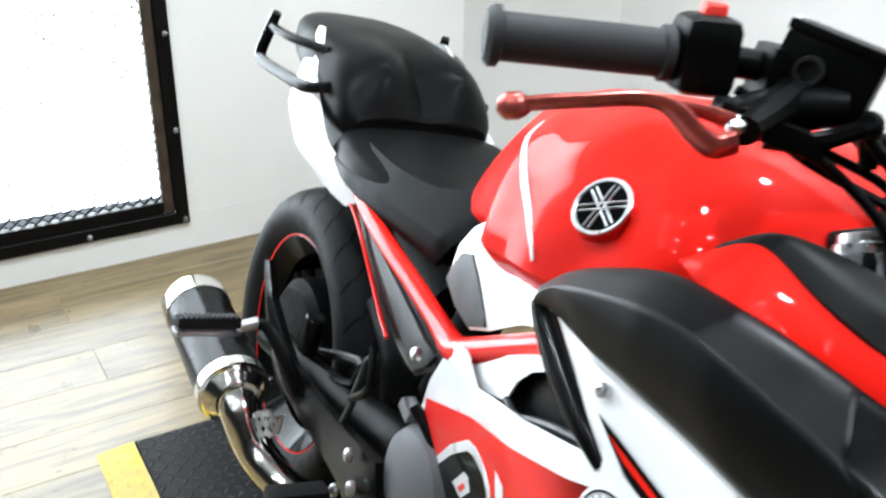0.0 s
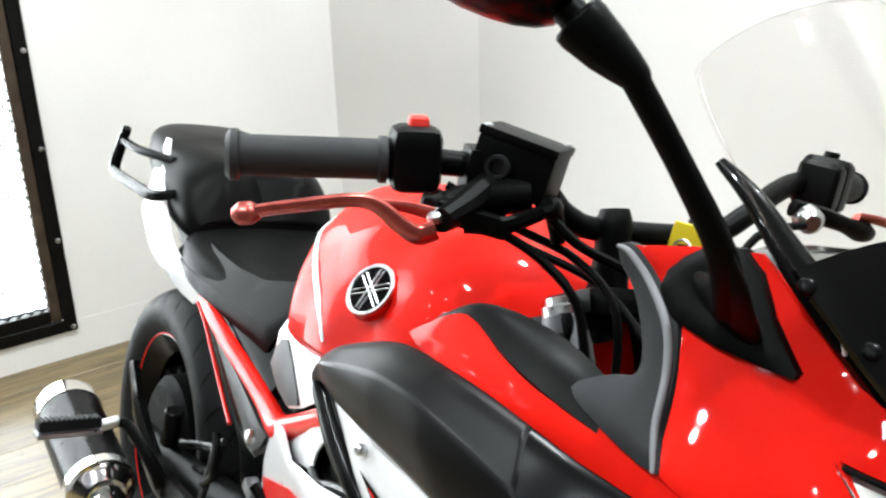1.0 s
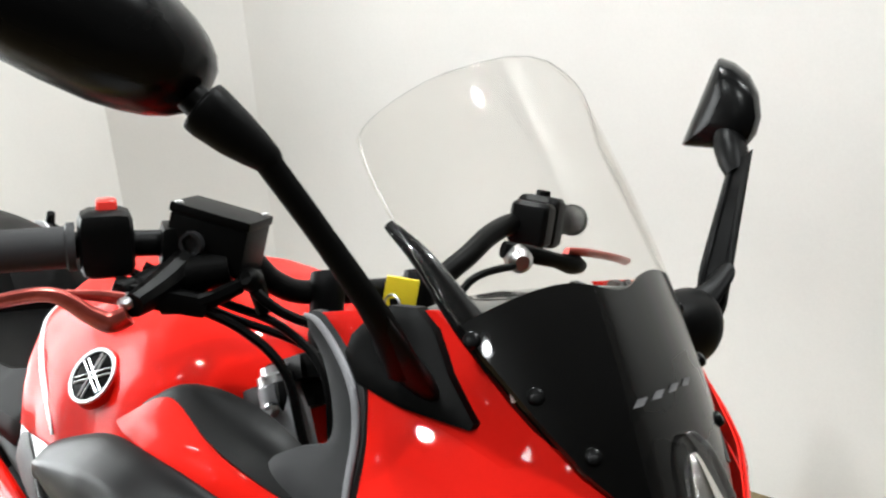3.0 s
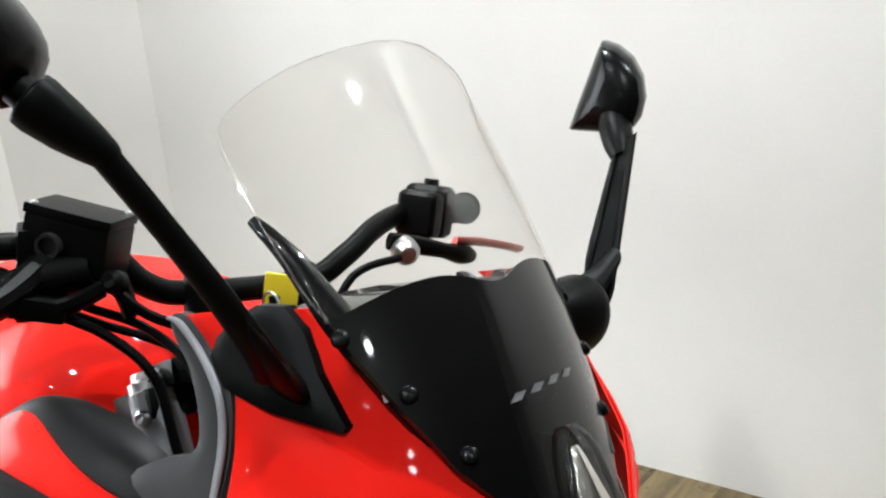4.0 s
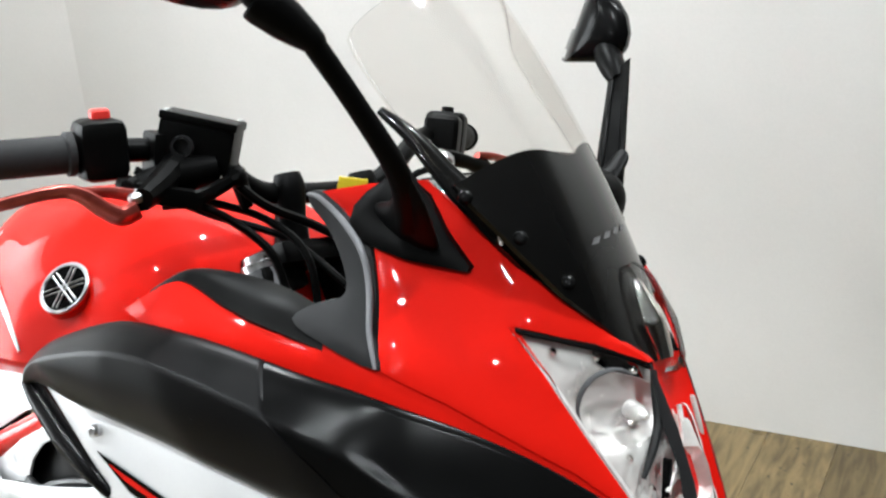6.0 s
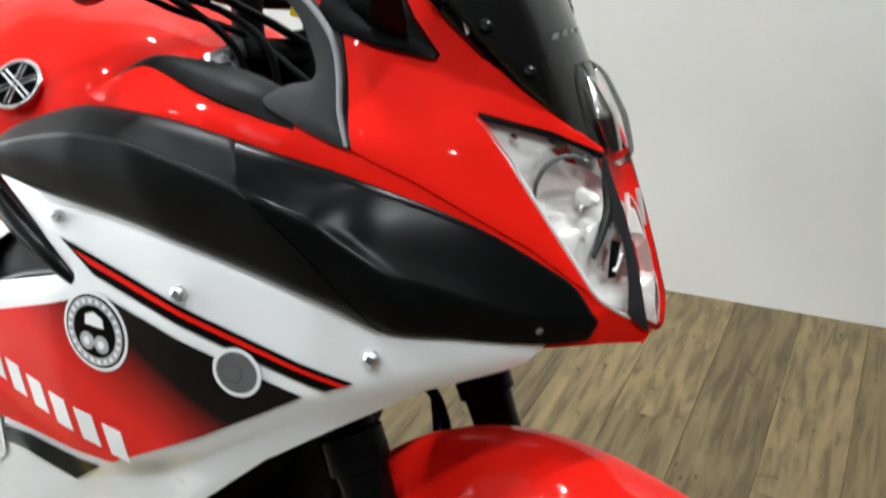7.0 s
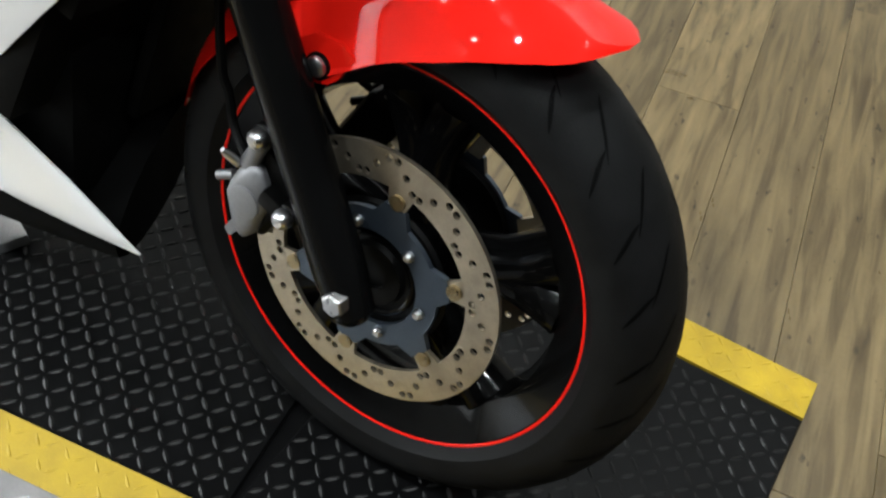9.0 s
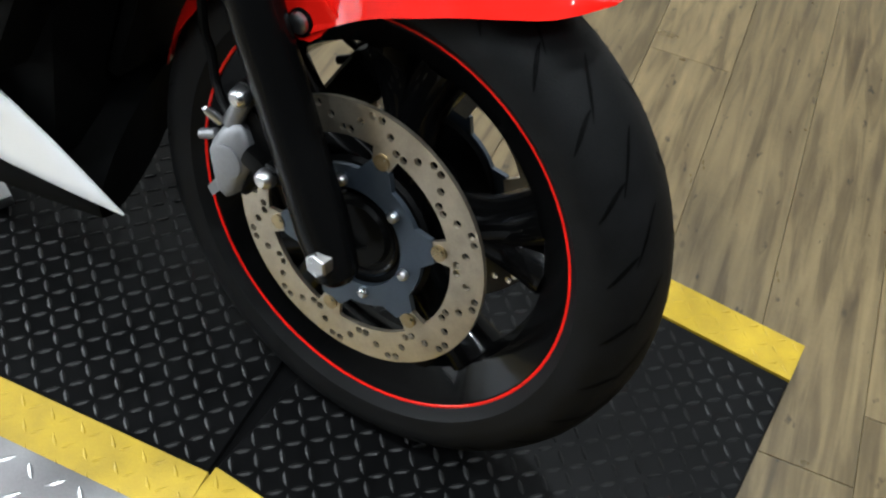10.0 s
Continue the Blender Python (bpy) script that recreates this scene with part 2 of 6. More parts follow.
def tube(pts, r, seg=12, n=6, bm=None, flat=1.0):
    """A round bar along a smooth curve; r is one radius or one for each point."""
    bm = bm or bmesh.new()
    c = spline(pts, n) if n > 1 else [Vector(p) for p in pts]
    radii = [r] * len(c) if isinstance(r, (int, float)) else [float(q) for q in np.interp(np.linspace(0, len(pts) - 1, len(c)), range(len(pts)), r)]
    rings, side = [], None
    for i, p in enumerate(c):
        d = (c[min(i + 1, len(c) - 1)] - c[max(i - 1, 0)]).normalized()
        if side is None:
            side = d.orthogonal().normalized()
        side = (side - d * side.dot(d)).normalized()
        up = d.cross(side)
        rings.append([p + radii[i] * (math.cos(a) * side + flat * math.sin(a) * up) for a in (2 * math.pi * j / seg for j in range(seg))])
    return skin_rings(bm, rings)


def rod(a, b, r, seg=16, bm=None, r2=None):
    """A straight bar with slightly rounded ends."""
    a, b = Vector(a), Vector(b)
    r2 = r if r2 is None else r2
    d = (b - a).normalized()
    e = min(0.15 * min(r, r2), 0.3 * (b - a).length)
    return tube([a, a + d * e, b - d * e, b], [r - e, r, r2, r2 - e], seg, 1, bm)


def block(size, m, bev=0.004, bm=None, seg=2, taper=(1, 1)):
    """A box with rounded edges."""
    b2 = bmesh.new()
    bmesh.ops.create_cube(b2, size=1)
    for v in b2.verts:
        s = taper if v.co.z > 0 else (1, 1)
        v.co = Vector((v.co.x * size[0] * s[0], v.co.y * size[1] * s[1], v.co.z * size[2]))
    bmesh.ops.bevel(b2, geom=b2.edges[:], offset=min(bev, 0.45 * min(size)), segments=seg, profile=0.7, affect="EDGES")
    b2.transform(m)
    if bm is None:
        return b2
    me = bpy.data.meshes.new("tmp")
    b2.to_mesh(me)
    b2.free()
    bm.from_mesh(me)
    bpy.data.meshes.remove(me)
    return bm


def revolve(profile, m, seg=64, bm=None, closed=False):
    """Turn (r, y) pairs round the y axis."""
    bm = bm or bmesh.new()
    rings = [[m @ Vector((r * math.cos(a), y, r * math.sin(a))) for r, y in profile] for a in (2 * math.pi * i / seg for i in range(seg))]
    vs = [[bm.verts.new(p) for p in r] for r in rings]
    k = len(profile)
    for i in range(seg):
        a, b = vs[i], vs[(i + 1) % seg]
        for j in range(k if closed else k - 1):
            bm.faces.new((a[j], a[(j + 1) % k], b[(j + 1) % k], b[j]))
    return bm


def ring(r, tube_r, m, seg=64, k=8, squash=1.0):
    return revolve([(r + tube_r * math.cos(a), squash * tube_r * math.sin(a)) for a in (2 * math.pi * j / k for j in range(k))], m, seg, closed=True)


def inside(p, loop):
    x, y, c = p[0], p[1], False
    for (x0, y0), (x1, y1) in zip(loop, loop[1:] + loop[:1]):
        if (y0 > y) != (y1 > y) and x < (x1 - x0) * (y - y0) / (y1 - y0) + x0:
            c = not c
    return c


def edge_distance(p, loop):
    best = 9.0
    for (x0, y0), (x1, y1) in zip(loop, loop[1:] + loop[:1]):
        dx, dy = x1 - x0, y1 - y0
        t = max(0.0, min(1.0, ((p[0] - x0) * dx + (p[1] - y0) * dy) / (dx * dx + dy * dy + 1e-12)))
        best = min(best, math.hypot(p[0] - x0 - t * dx, p[1] - y0 - t * dy))
    return best


def densify(loop, step):
    out = []
    for (x0, y0), (x1, y1) in zip(loop, loop[1:] + loop[:1]):
        n = max(1, round(math.hypot(x1 - x0, y1 - y0) / step))
        out += [(x0 + (x1 - x0) * i / n, y0 + (y1 - y0) * i / n) for i in range(n)]
    return out


def triangles(loop, step=0.012, holes=()):
    """Triangles that fill a loop, less its holes, with points inside."""
    from mathutils.geometry import delaunay_2d_cdt
    loops = [loop, *holes]
    pts, edges = [], []
    for lp in loops:
        base = len(pts)
        pts += lp
        edges += [(base + i, base + (i + 1) % len(lp)) for i in range(len(lp))]
    xs, ys = [p[0] for p in loop], [p[1] for p in loop]
    y, row = min(ys) + step / 2, 0
    while step and y < max(ys):
        x = min(xs) + (step / 2 if row % 2 else 0)
        while x < max(xs):
            if inside((x, y), loop) and edge_distance((x, y), loop) > 0.45 * step and not any(inside((x, y), h) for h in holes):
                pts.append((x, y))
            x += step
        y, row = y + step * 0.87, row + 1
    v, _, f, *_ = delaunay_2d_cdt([Vector(p) for p in pts], edges, [], 1, 1e-6)
    keep = []
    for t in f:
        c = (sum(v[i][0] for i in t) / len(t), sum(v[i][1] for i in t) / len(t))
        if inside(c, loop) and not any(inside(c, h) for h in holes):
            keep.append(list(t))
    return [(p[0], p[1]) for p in v], keep


def sheet(loop, lift, thick=0.003, step=0.012, edge=0.002, smooth_loop=True, holes=()):
    """A moulded panel: a loop in the side view, lifted to (x, y, z) by lift(x, z, depth), with rounded rim and thickness."""
    lp = [(p[0], p[1]) for p in spline([(x, z, 0) for x, z in loop], 3, True)] if smooth_loop else loop
    lp = densify(lp, step)
    v, f = triangles(lp, step, holes)
    bm = bmesh.new()
    top = []
    for p in v:
        d = edge_distance(p, lp) if edge else 1.0
        k = max(0.0, 1 - d / (3 * edge)) if edge else 0.0
        top.append(bm.verts.new(lift(p[0], p[1], edge * k * k)))
    low = [bm.verts.new(lift(p[0], p[1], thick + edge)) for p in v]
    for t in f:
        bm.faces.new([top[i] for i in t])
        bm.faces.new([low[i] for i in reversed(t)])
    for e in [e for e in bm.edges if len(e.link_faces) == 1]:
        e.tag = True
    n = len(v)
    top_i = {q: i for i, q in enumerate(top)}
    for e in [e for e in bm.edges if e.tag and e.verts[0] in top_i]:
        a, b = (top_i[q] for q in e.verts)
        bm.faces.new((top[a], top[b], low[b], low[a]))
    return bm


def plate(loop, holes, thick, m, step=0):
    """A flat plate, cut in the xz plane and centred on y = 0."""
    v, f = triangles(loop, step, holes)
    bm = bmesh.new()
    a = [bm.verts.new((x, -thick / 2, z)) for x, z in v]
    b = [bm.verts.new((x, thick / 2, z)) for x, z in v]
    for t in f:
        bm.faces.new([a[i] for i in t])
        bm.faces.new([b[i] for i in reversed(t)])
    ia = {q: i for i, q in enumerate(a)}
    for e in [e for e in bm.edges if len(e.link_faces) == 1 and e.verts[0] in ia]:
        i, j = (ia[q] for q in e.verts)
        bm.faces.new((a[i], a[j], b[j], b[i]))
    bm.transform(m)
    return bm


def circle(cx, cz, r, n=24, turn=0.0):
    return [(cx + r * math.cos(turn + 2 * math.pi * i / n), cz + r * math.sin(turn + 2 * math.pi * i / n)) for i in range(n)]


def bolt(parent, p, r, axis, material=STEEL, name="bolt", deep=0.006):
    """A domed socket bolt."""
    a = Vector(axis).normalized()
    p = Vector(p)
    bm = tube([p - a * deep * 0.3, p + a * deep * 0.3, p + a * deep * 0.7, p + a * deep, p + a * deep * 0.9, p + a * deep * 0.5],
              [r, r, r * 0.9, r * 0.55, r * 0.45, r * 0.4], 14, 1)
    return part(name, bm, material, parent)




# ---- the room ----
TURN_ROOM = 4.3   # the planks run along the room's own depth


def rect(x0, x1, y0, y1, z0, z1):
    return block((x1 - x0, y1 - y0, z1 - z0), pose((x0 + x1) / 2, (y0 + y1) / 2, (z0 + z1) / 2), 0.002, seg=1)


def wall_between(name, a, b, z0, z1, thick=0.12, paint=None, label="plain white painted wall"):
    """A wall whose seen face runs from a to b; its body lies to the right of that line."""
    a, b = Vector((*a, 0)), Vector((*b, 0))
    d = (b - a).normalized()
    n = Vector((d.y, -d.x, 0))
    bm = bmesh.new()
    bot = [bm.verts.new(p + Vector((0, 0, z0))) for p in (a, b, b + n * thick, a + n * thick)]
    top = [bm.verts.new(q.co + Vector((0, 0, z1 - z0))) for q in bot]
    bm.faces.new(bot)
    bm.faces.new(top)
    for i in range(4):
        bm.faces.new((bot[i], bot[(i + 1) % 4], top[(i + 1) % 4], top[i]))
    ob = part(name, bm, paint or WALL, None, smooth=False)
    return tagged(ob, label, "wall", kind="structure")


CEILING = 3.0
REAR = lambda y: -1.124 - 0.0743 * y      # face of the rear wall
E2, E3 = (-1.19, 0.905), (-0.76, 1.175)
LEFT_END = (7.0, 1.497 + 0.168 * (7.0 - 1.16))
OPEN_R, OPEN_L, OPEN_B, OPEN_T = -0.02, -1.75, 0.11, 2.2   # opening behind the mesh guard
wall_between("wall_rear_low", E2, (REAR(-6.0), -6.0), 0.0, OPEN_B)
wall_between("wall_rear_side", E2, (REAR(OPEN_R), OPEN_R), OPEN_B, CEILING)
wall_between("wall_rear_far", (REAR(OPEN_L), OPEN_L), (REAR(-6.0), -6.0), OPEN_B, CEILING)
wall_between("wall_rear_top", (REAR(OPEN_R), OPEN_R), (REAR(OPEN_L), OPEN_L), OPEN_T, CEILING)
wall_between("wall_corner", E3, E2, 0.0, CEILING)
wall_between("wall_left", LEFT_END, E3, 0.0, CEILING)
# added walls out of view, darkened to cut fill light and reflections
wall_between("wall_right", (REAR(-6.0), -6.0), (7.0, -6.0), 0.0, CEILING, paint=DIMWALL, label="unseen closing wall, kept dark to limit reflections")
wall_between("wall_front", (7.0, -6.0), LEFT_END, 0.0, CEILING, paint=DIMWALL, label="unseen closing wall, kept dark to limit reflections")
# ceiling out of view, added dark to deepen contrast below
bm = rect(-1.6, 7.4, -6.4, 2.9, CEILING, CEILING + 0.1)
tagged(part("ceiling", bm, CEIL, None, smooth=False), "unseen grey ceiling, kept dark to limit bounced light", "ceiling", kind="structure")

for lx, ly, power, cone in LAMPS:
    lamp = thing("ceiling_lamp", pose(lx, ly, CEILING), "small round white ceiling lamp", "lamp", "ceiling lamps")
    part("housing", revolve([(0.0, 0.0), (0.07, 0.0), (0.075, 0.01), (0.07, 0.04), (0.055, 0.045), (0.05, 0.03), (0.0, 0.03)], pose(0, 0, 0, -90), 24), CEIL, lamp)

# floor slab, then planks as pieces of it
floor = part("floor", rect(-1.26, 7.4, -6.4, 2.9, -0.12, -0.006), GROUT, None, smooth=False)
tagged(floor, "tan and grey wood-look vinyl plank floor", "floor", kind="structure")
PLANK_W, PLANK_L = 0.152, 1.22
bm = bmesh.new()
bmesh.ops.create_cube(bm, size=1)
for v in bm.verts:
    v.co = Vector((v.co.x * (PLANK_L - 0.0007), v.co.y * (PLANK_W - 0.0007), v.co.z * 0.006 - 0.003))
bmesh.ops.bevel(bm, geom=[e for e in bm.edges if all(q.co.z > -0.001 for q in e.verts)], offset=0.0007, segments=1, affect="EDGES")
plank_mesh = bpy.data.meshes.new("plank")
bm.to_mesh(plank_mesh)
bm.free()
plank_mesh.materials.append(WOOD)
rng = random.Random(4)
far_verts, far_faces = [], []
for i in range(-16, 46):
    off = rng.random() * PLANK_L
    for j in range(-7, 4):
        m = pose(0.6, 0, 0, 0, 0, TURN_ROOM) @ pose(i * PLANK_W, j * PLANK_L + off, 0, 0, 0, 90 + rng.choice((0, 180)))
        c = m.translation
        edge = 1.175 + 0.168 * (c.x + 0.76) + 0.06       # the left wall
        hi, lo = min(c.y + PLANK_L / 2, edge), max(c.y - PLANK_L / 2, -6.05)
        if hi - lo < 0.06 or c.x < REAR(c.y) - 0.04 or c.x > 7.05:
            continue
        m = Matrix.Translation((c.x - math.tan(radians(TURN_ROOM)) * ((hi + lo) / 2 - c.y), (hi + lo) / 2, 0)) @ m.to_3x3().to_4x4() @ Matrix.Diagonal(((hi - lo) / PLANK_L, 1, 1, 1))
        if c.x < 3.9 and c.y > -2.9:
            ob = new("plank", plank_mesh)
            ob.parent = floor
            ob.matrix_world = m
        else:
            base = len(far_verts)
            far_verts += [m @ v.co for v in plank_mesh.vertices]
            far_faces += [tuple(base + q for q in p.vertices) for p in plank_mesh.polygons]
me = bpy.data.meshes.new("plank_rest")
me.from_pydata(far_verts, [], far_faces)
me.materials.append(WOOD)
rest = new("plank_rest", me)
rest.parent = floor
tagged(rest, "wood-look planks of the rest of the floor", kind="stuff")

# the opening with its steel frame and expanded-metal guard
gate = thing("mesh_guard", pose(REAR(-0.9), -0.9, 0, 0, 0, 4.25), "black bolted steel frame with expanded metal mesh over a bright opening", "window guard")
L, FW = 0.9, 0.068


def g_bar(name, y0, y1, z0, z1, x0=0.0, x1=0.012, material=FRAME, label=""):
    return part(name, rect(x0, x1, y0, y1, z0, z1), material, gate, label)


for y0, y1, z0, z1 in ((L - FW * 0.55, L, 0.085, 2.24), (-L, -L + FW * 0.55, 0.085, 2.24), (-L + FW * 0.55, L - FW * 0.55, 0.085, 0.122), (-L + FW * 0.55, L - FW * 0.55, 2.2, 2.24)):
    g_bar("frame_flange", y0, y1, z0, z1)
for y0, y1, z0, z1 in ((L - FW, L - FW * 0.55, 0.122, 2.2), (-L + FW * 0.55, -L + FW, 0.122, 2.2)):
    g_bar("frame_inner_bar", y0, y1, z0, z1, -0.02, 0.004, RUSTY, "worn brown steel inner bar")
for z0, z1 in ((0.122, 0.158), (2.16, 2.2)):
    g_bar("frame_inner_bar", -L + FW, L - FW, z0, z1, -0.02, 0.006)
for k in range(9):
    bolt(gate, (0.012, L - 0.013, 0.098 + 0.265 * k), 0.0075, (1, 0, 0))
for k in range(1, 7):
    bolt(gate, (0.012, L - 0.013 - 0.265 * k, 0.1), 0.0075, (1, 0, 0))


def expanded_mesh(y0, y1, z0, z1, w=0.032, h=0.0135, t=0.0036):
    """Strands of a diamond lattice."""
    bm = bmesh.new()
    nz, ny = int((z1 - z0) / h), int((y1 - y0) / w)
    for r in range(nz):
        for c in range(ny):
            for s in (-0.5, 0.5):
                ya = y0 + w * (c + 0.5 + 0.5 * (r % 2))
                yb = ya + w * s
                za, zb = z0 + r * h, z0 + (r + 1) * h
                q = [bm.verts.new((x, y + dy, z)) for x, y, dy, z in ((-0.012, ya, -t, za), (-0.009, ya, t, za), (-0.006, yb, t, zb), (-0.009, yb, -t, zb))]
                bm.faces.new(q)
    return bm


part("mesh", expanded_mesh(-L + FW, L - FW, 0.158, 1.35), FRAME, gate, smooth=False, kind="stuff")
bm = rect(-2.3, -2.28, -2.6, 0.8, -0.3, 3.0)
tagged(part("backdrop", bm, OUTSIDE, None, smooth=False), "bright white daylight outside the opening", "backdrop", kind="structure")

# rubber mats with raised treads and yellow borders


def rubber_mat(x0, x1, y0, y1, m, yellow):
    ob = thing("floor_mat", m, "black diamond-tread rubber floor mat with yellow borders", "mat", "mats under the motorcycle")
    zt = 0.011
    part("base", rect(x0, x1, y0, y1, 0.0005, zt), MAT, ob)
    for side in yellow:
        edge_y = (y0 - 0.078, y0 - 0.002) if side < 0 else (y1 + 0.002, y1 + 0.078)
        bm = bmesh.new()
        inn, outy = (edge_y[1], edge_y[0]) if side < 0 else (edge_y[0], edge_y[1])
        lo = [bm.verts.new(p) for p in ((x0, inn, 0.0005), (x1, inn, 0.0005), (x1, outy, 0.0005), (x0, outy, 0.0005))]
        hi = [bm.verts.new(p) for p in ((x0, inn, zt + 0.001), (x1, inn, zt + 0.001), (x1, outy, 0.003), (x0, outy, 0.003))]
        bm.faces.new(lo)
        bm.faces.new(hi)
        for i in range(4):
            bm.faces.new((lo[i], lo[(i + 1) % 4], hi[(i + 1) % 4], hi[i]))
        border = part("border", bm, YELLOW, ob, "worn yellow bevelled border", smooth=False)
        vs, fs = [], []
        for i in range(int((x1 - x0) / 0.021)):
            for j in range(3):
                cx, k = x0 + (i + 0.5) * 0.021, (j + 0.5) / 3
                cy, cz = inn + (outy - inn) * k, zt + 0.001 + (0.003 - zt - 0.001) * k
                a = radians(45 if (i + j) % 2 else -45)
                base = len(vs)
                for u, w, z in ((-0.0115, 0, 0), (-0.004, -0.003, 0), (0.004, -0.003, 0), (0.0115, 0, 0), (0.004, 0.003, 0), (-0.004, 0.003, 0), (-0.007, 0, 0.0014), (0.007, 0, 0.0014)):
                    vs.append((cx + u * math.cos(a) - w * math.sin(a), cy + u * math.sin(a) + w * math.cos(a), cz + z - 0.0006))
                fs += [tuple(base + q for q in f) for f in ((0, 1, 6), (1, 2, 7, 6), (2, 3, 7), (3, 4, 7), (4, 5, 6, 7), (5, 0, 6))]
        me = bpy.data.meshes.new("border_tread")
        me.from_pydata(vs, [], fs)
        me.materials.append(YELLOW)
        bt = new("border_tread", me)
        bt.parent = border
        tagged(bt, kind="stuff")
    bm, pitch = bmesh.new(), 0.021
    verts, faces = [], []
    for part_of, (ya, yb) in (("field", (y0, y1)),):
        for i in range(int((x1 - x0) / pitch)):
            for j in range(int((yb - ya) / pitch)):
                cx, cy = x0 + (i + 0.5) * pitch, ya + (j + 0.5) * pitch
                a = radians(45 if (i + j) % 2 else -45)
                ca, sa = math.cos(a), math.sin(a)
                base = len(verts)
                for u, w, z in ((-0.0115, 0, 0), (-0.004, -0.0032, 0), (0.004, -0.0032, 0), (0.0115, 0, 0), (0.004, 0.0032, 0), (-0.004, 0.0032, 0), (-0.007, 0, 0.0016), (0.007, 0, 0.0016)):
                    verts.append((cx + u * ca - w * sa, cy + u * sa + w * ca, zt + z - 0.0002))
                faces += [tuple(base + q for q in f) for f in ((0, 1, 6), (1, 2, 7, 6), (2, 3, 7), (3, 4, 7), (4, 5, 6, 7), (5, 0, 6))]
    me = bpy.data.meshes.new("treads")
    me.from_pydata(verts, [], faces)
    me.materials.append(TREAD)
    bm.free()
    tr = new("treads", me)
    tr.parent = ob
    tagged(tr, "raised diamond treads", kind="stuff")
    return ob


rubber_mat(-1.60, 0.0, -0.01, 0.57, pose(1.353, -0.225, 0, 0, 0, 3.4), (-1,))


def tread_plate(m, wide, deep, high, label):
    """A sheet of aluminium with raised lozenges; its corner is at m and it runs along x and y."""
    ob = thing("tread_plate", m, label, "metal plate", "aluminium tread plates")
    part("sheet", block((wide, deep, high), pose(wide / 2, deep / 2, high / 2), 0.003), PLATE, ob)
    vs, fs, pitch = [], [], 0.034
    for i in range(int(wide / pitch)):
        for j in range(int(deep / pitch)):
            cx, cy = (i + 0.5) * pitch, (j + 0.5) * pitch
            a = radians(45 if (i + j) % 2 else -45)
            base = len(vs)
            for u, w, z in ((-0.013, 0, 0), (-0.004, -0.0034, 0), (0.004, -0.0034, 0), (0.013, 0, 0), (0.004, 0.0034, 0), (-0.004, 0.0034, 0), (-0.006, 0, 0.0016), (0.006, 0, 0.0016)):
                vs.append((cx + u * math.cos(a) - w * math.sin(a), cy + u * math.sin(a) + w * math.cos(a), high + z - 0.0002))
            fs += [tuple(base + q for q in f) for f in ((0, 1, 6), (1, 2, 7, 6), (2, 3, 7), (3, 4, 7), (4, 5, 6, 7), (5, 0, 6))]
    me = bpy.data.meshes.new("lozenge")
    me.from_pydata(vs, [], fs)
    me.materials.append(PLATE)
    lz = new("lozenge", me)
    lz.parent = ob
    tagged(lz, kind="stuff")
    return ob


tread_plate(pose(0.885, -0.03, 0.0128, 0, 0, 152), 0.32, 0.24, 0.018, "small aluminium tread plate lying on the black mat")
tread_plate(pose(0.72, -0.92, 0.0, 0, 0, 3.4), 0.68, 0.582, 0.006, "flat aluminium tread plate on the wooden floor")
front_mat = rubber_mat(0.0, 0.525, 0.0, 0.517, pose(1.358, -0.225, 0, 0, 0, -5.0), (-1, 1))
part("joint", rect(-0.05, 0.03, 0.0, 0.517, 0.0005, 0.006), MAT, front_mat)

# ---- the motorcycle: x ahead, y to its left, z up, leaning on its side stand ----
LEAN_L = 13.5
bike = thing("motorcycle", pose(0, -0.06, 0.012, -LEAN_L), "red, white and black sport motorcycle leaning on its side stand", "motorcycle")

# half width of the fairing along x, and how it changes with height
FX = [0.60, 0.80, 0.90, 1.0, 1.16, 1.28, 1.35, 1.42, 1.47, 1.50, 1.53]
FW_ = [0.17, 0.21, 0.235, 0.25, 0.245, 0.22, 0.19, 0.14, 0.09, 0.05, 0.004]
FZ = [0.15, 0.25, 0.35, 0.45, 0.55, 0.65, 0.78, 0.85, 0.91, 0.95, 1.03, 1.2]
FV = [0.36, 0.44, 0.55, 0.70, 0.86, 0.96, 1.0, 1.0, 0.95, 0.82, 0.7, 0.6]
_sx = np.linspace(0.5, 1.6, 441)
_sz = np.linspace(0.1, 1.3, 481)
_kern = np.hanning(23) / np.hanning(23).sum()
_wx = np.convolve(np.pad(np.interp(_sx, FX, FW_), 11, "edge"), _kern, "valid")
_wz = np.convolve(np.pad(np.interp(_sz, FZ, FV), 11, "edge"), _kern, "valid")


def half_width(x, z):
    return float(np.interp(x + max(0.0, z - 0.78) * 0.45, _sx, _wx) * np.interp(z, _sz, _wz))


def ridge(x, z, line, reach, height):
    """A soft crease along a line in the side view."""
    d = 9.0
    for (x0, z0), (x1, z1) in zip(line, line[1:]):
        dx, dz = x1 - x0, z1 - z0
        t = max(0.0, min(1.0, ((x - x0) * dx + (z - z0) * dz) / (dx * dx + dz * dz)))
        d = min(d, math.hypot(x - x0 - t * dx, z - z0 - t * dz))
    return height * max(0.0, 1 - d / reach)


def fairing(loop, name, material, side, parent=bike, proud=0.0, label="", thick=0.003, step=0.012, edge=0.002, smooth_loop=True, extra=None, holes=()):
    s = -1 if side == "right" else 1

    def lift(x, z, depth):
        w = half_width(x, z) + proud - depth + (extra(x, z) if extra else 0.0)
        return Vector((x, s * max(w, 0.0015), z))
    return part(name, sheet(loop, lift, thick, step, edge, smooth_loop, holes), material, parent, label)


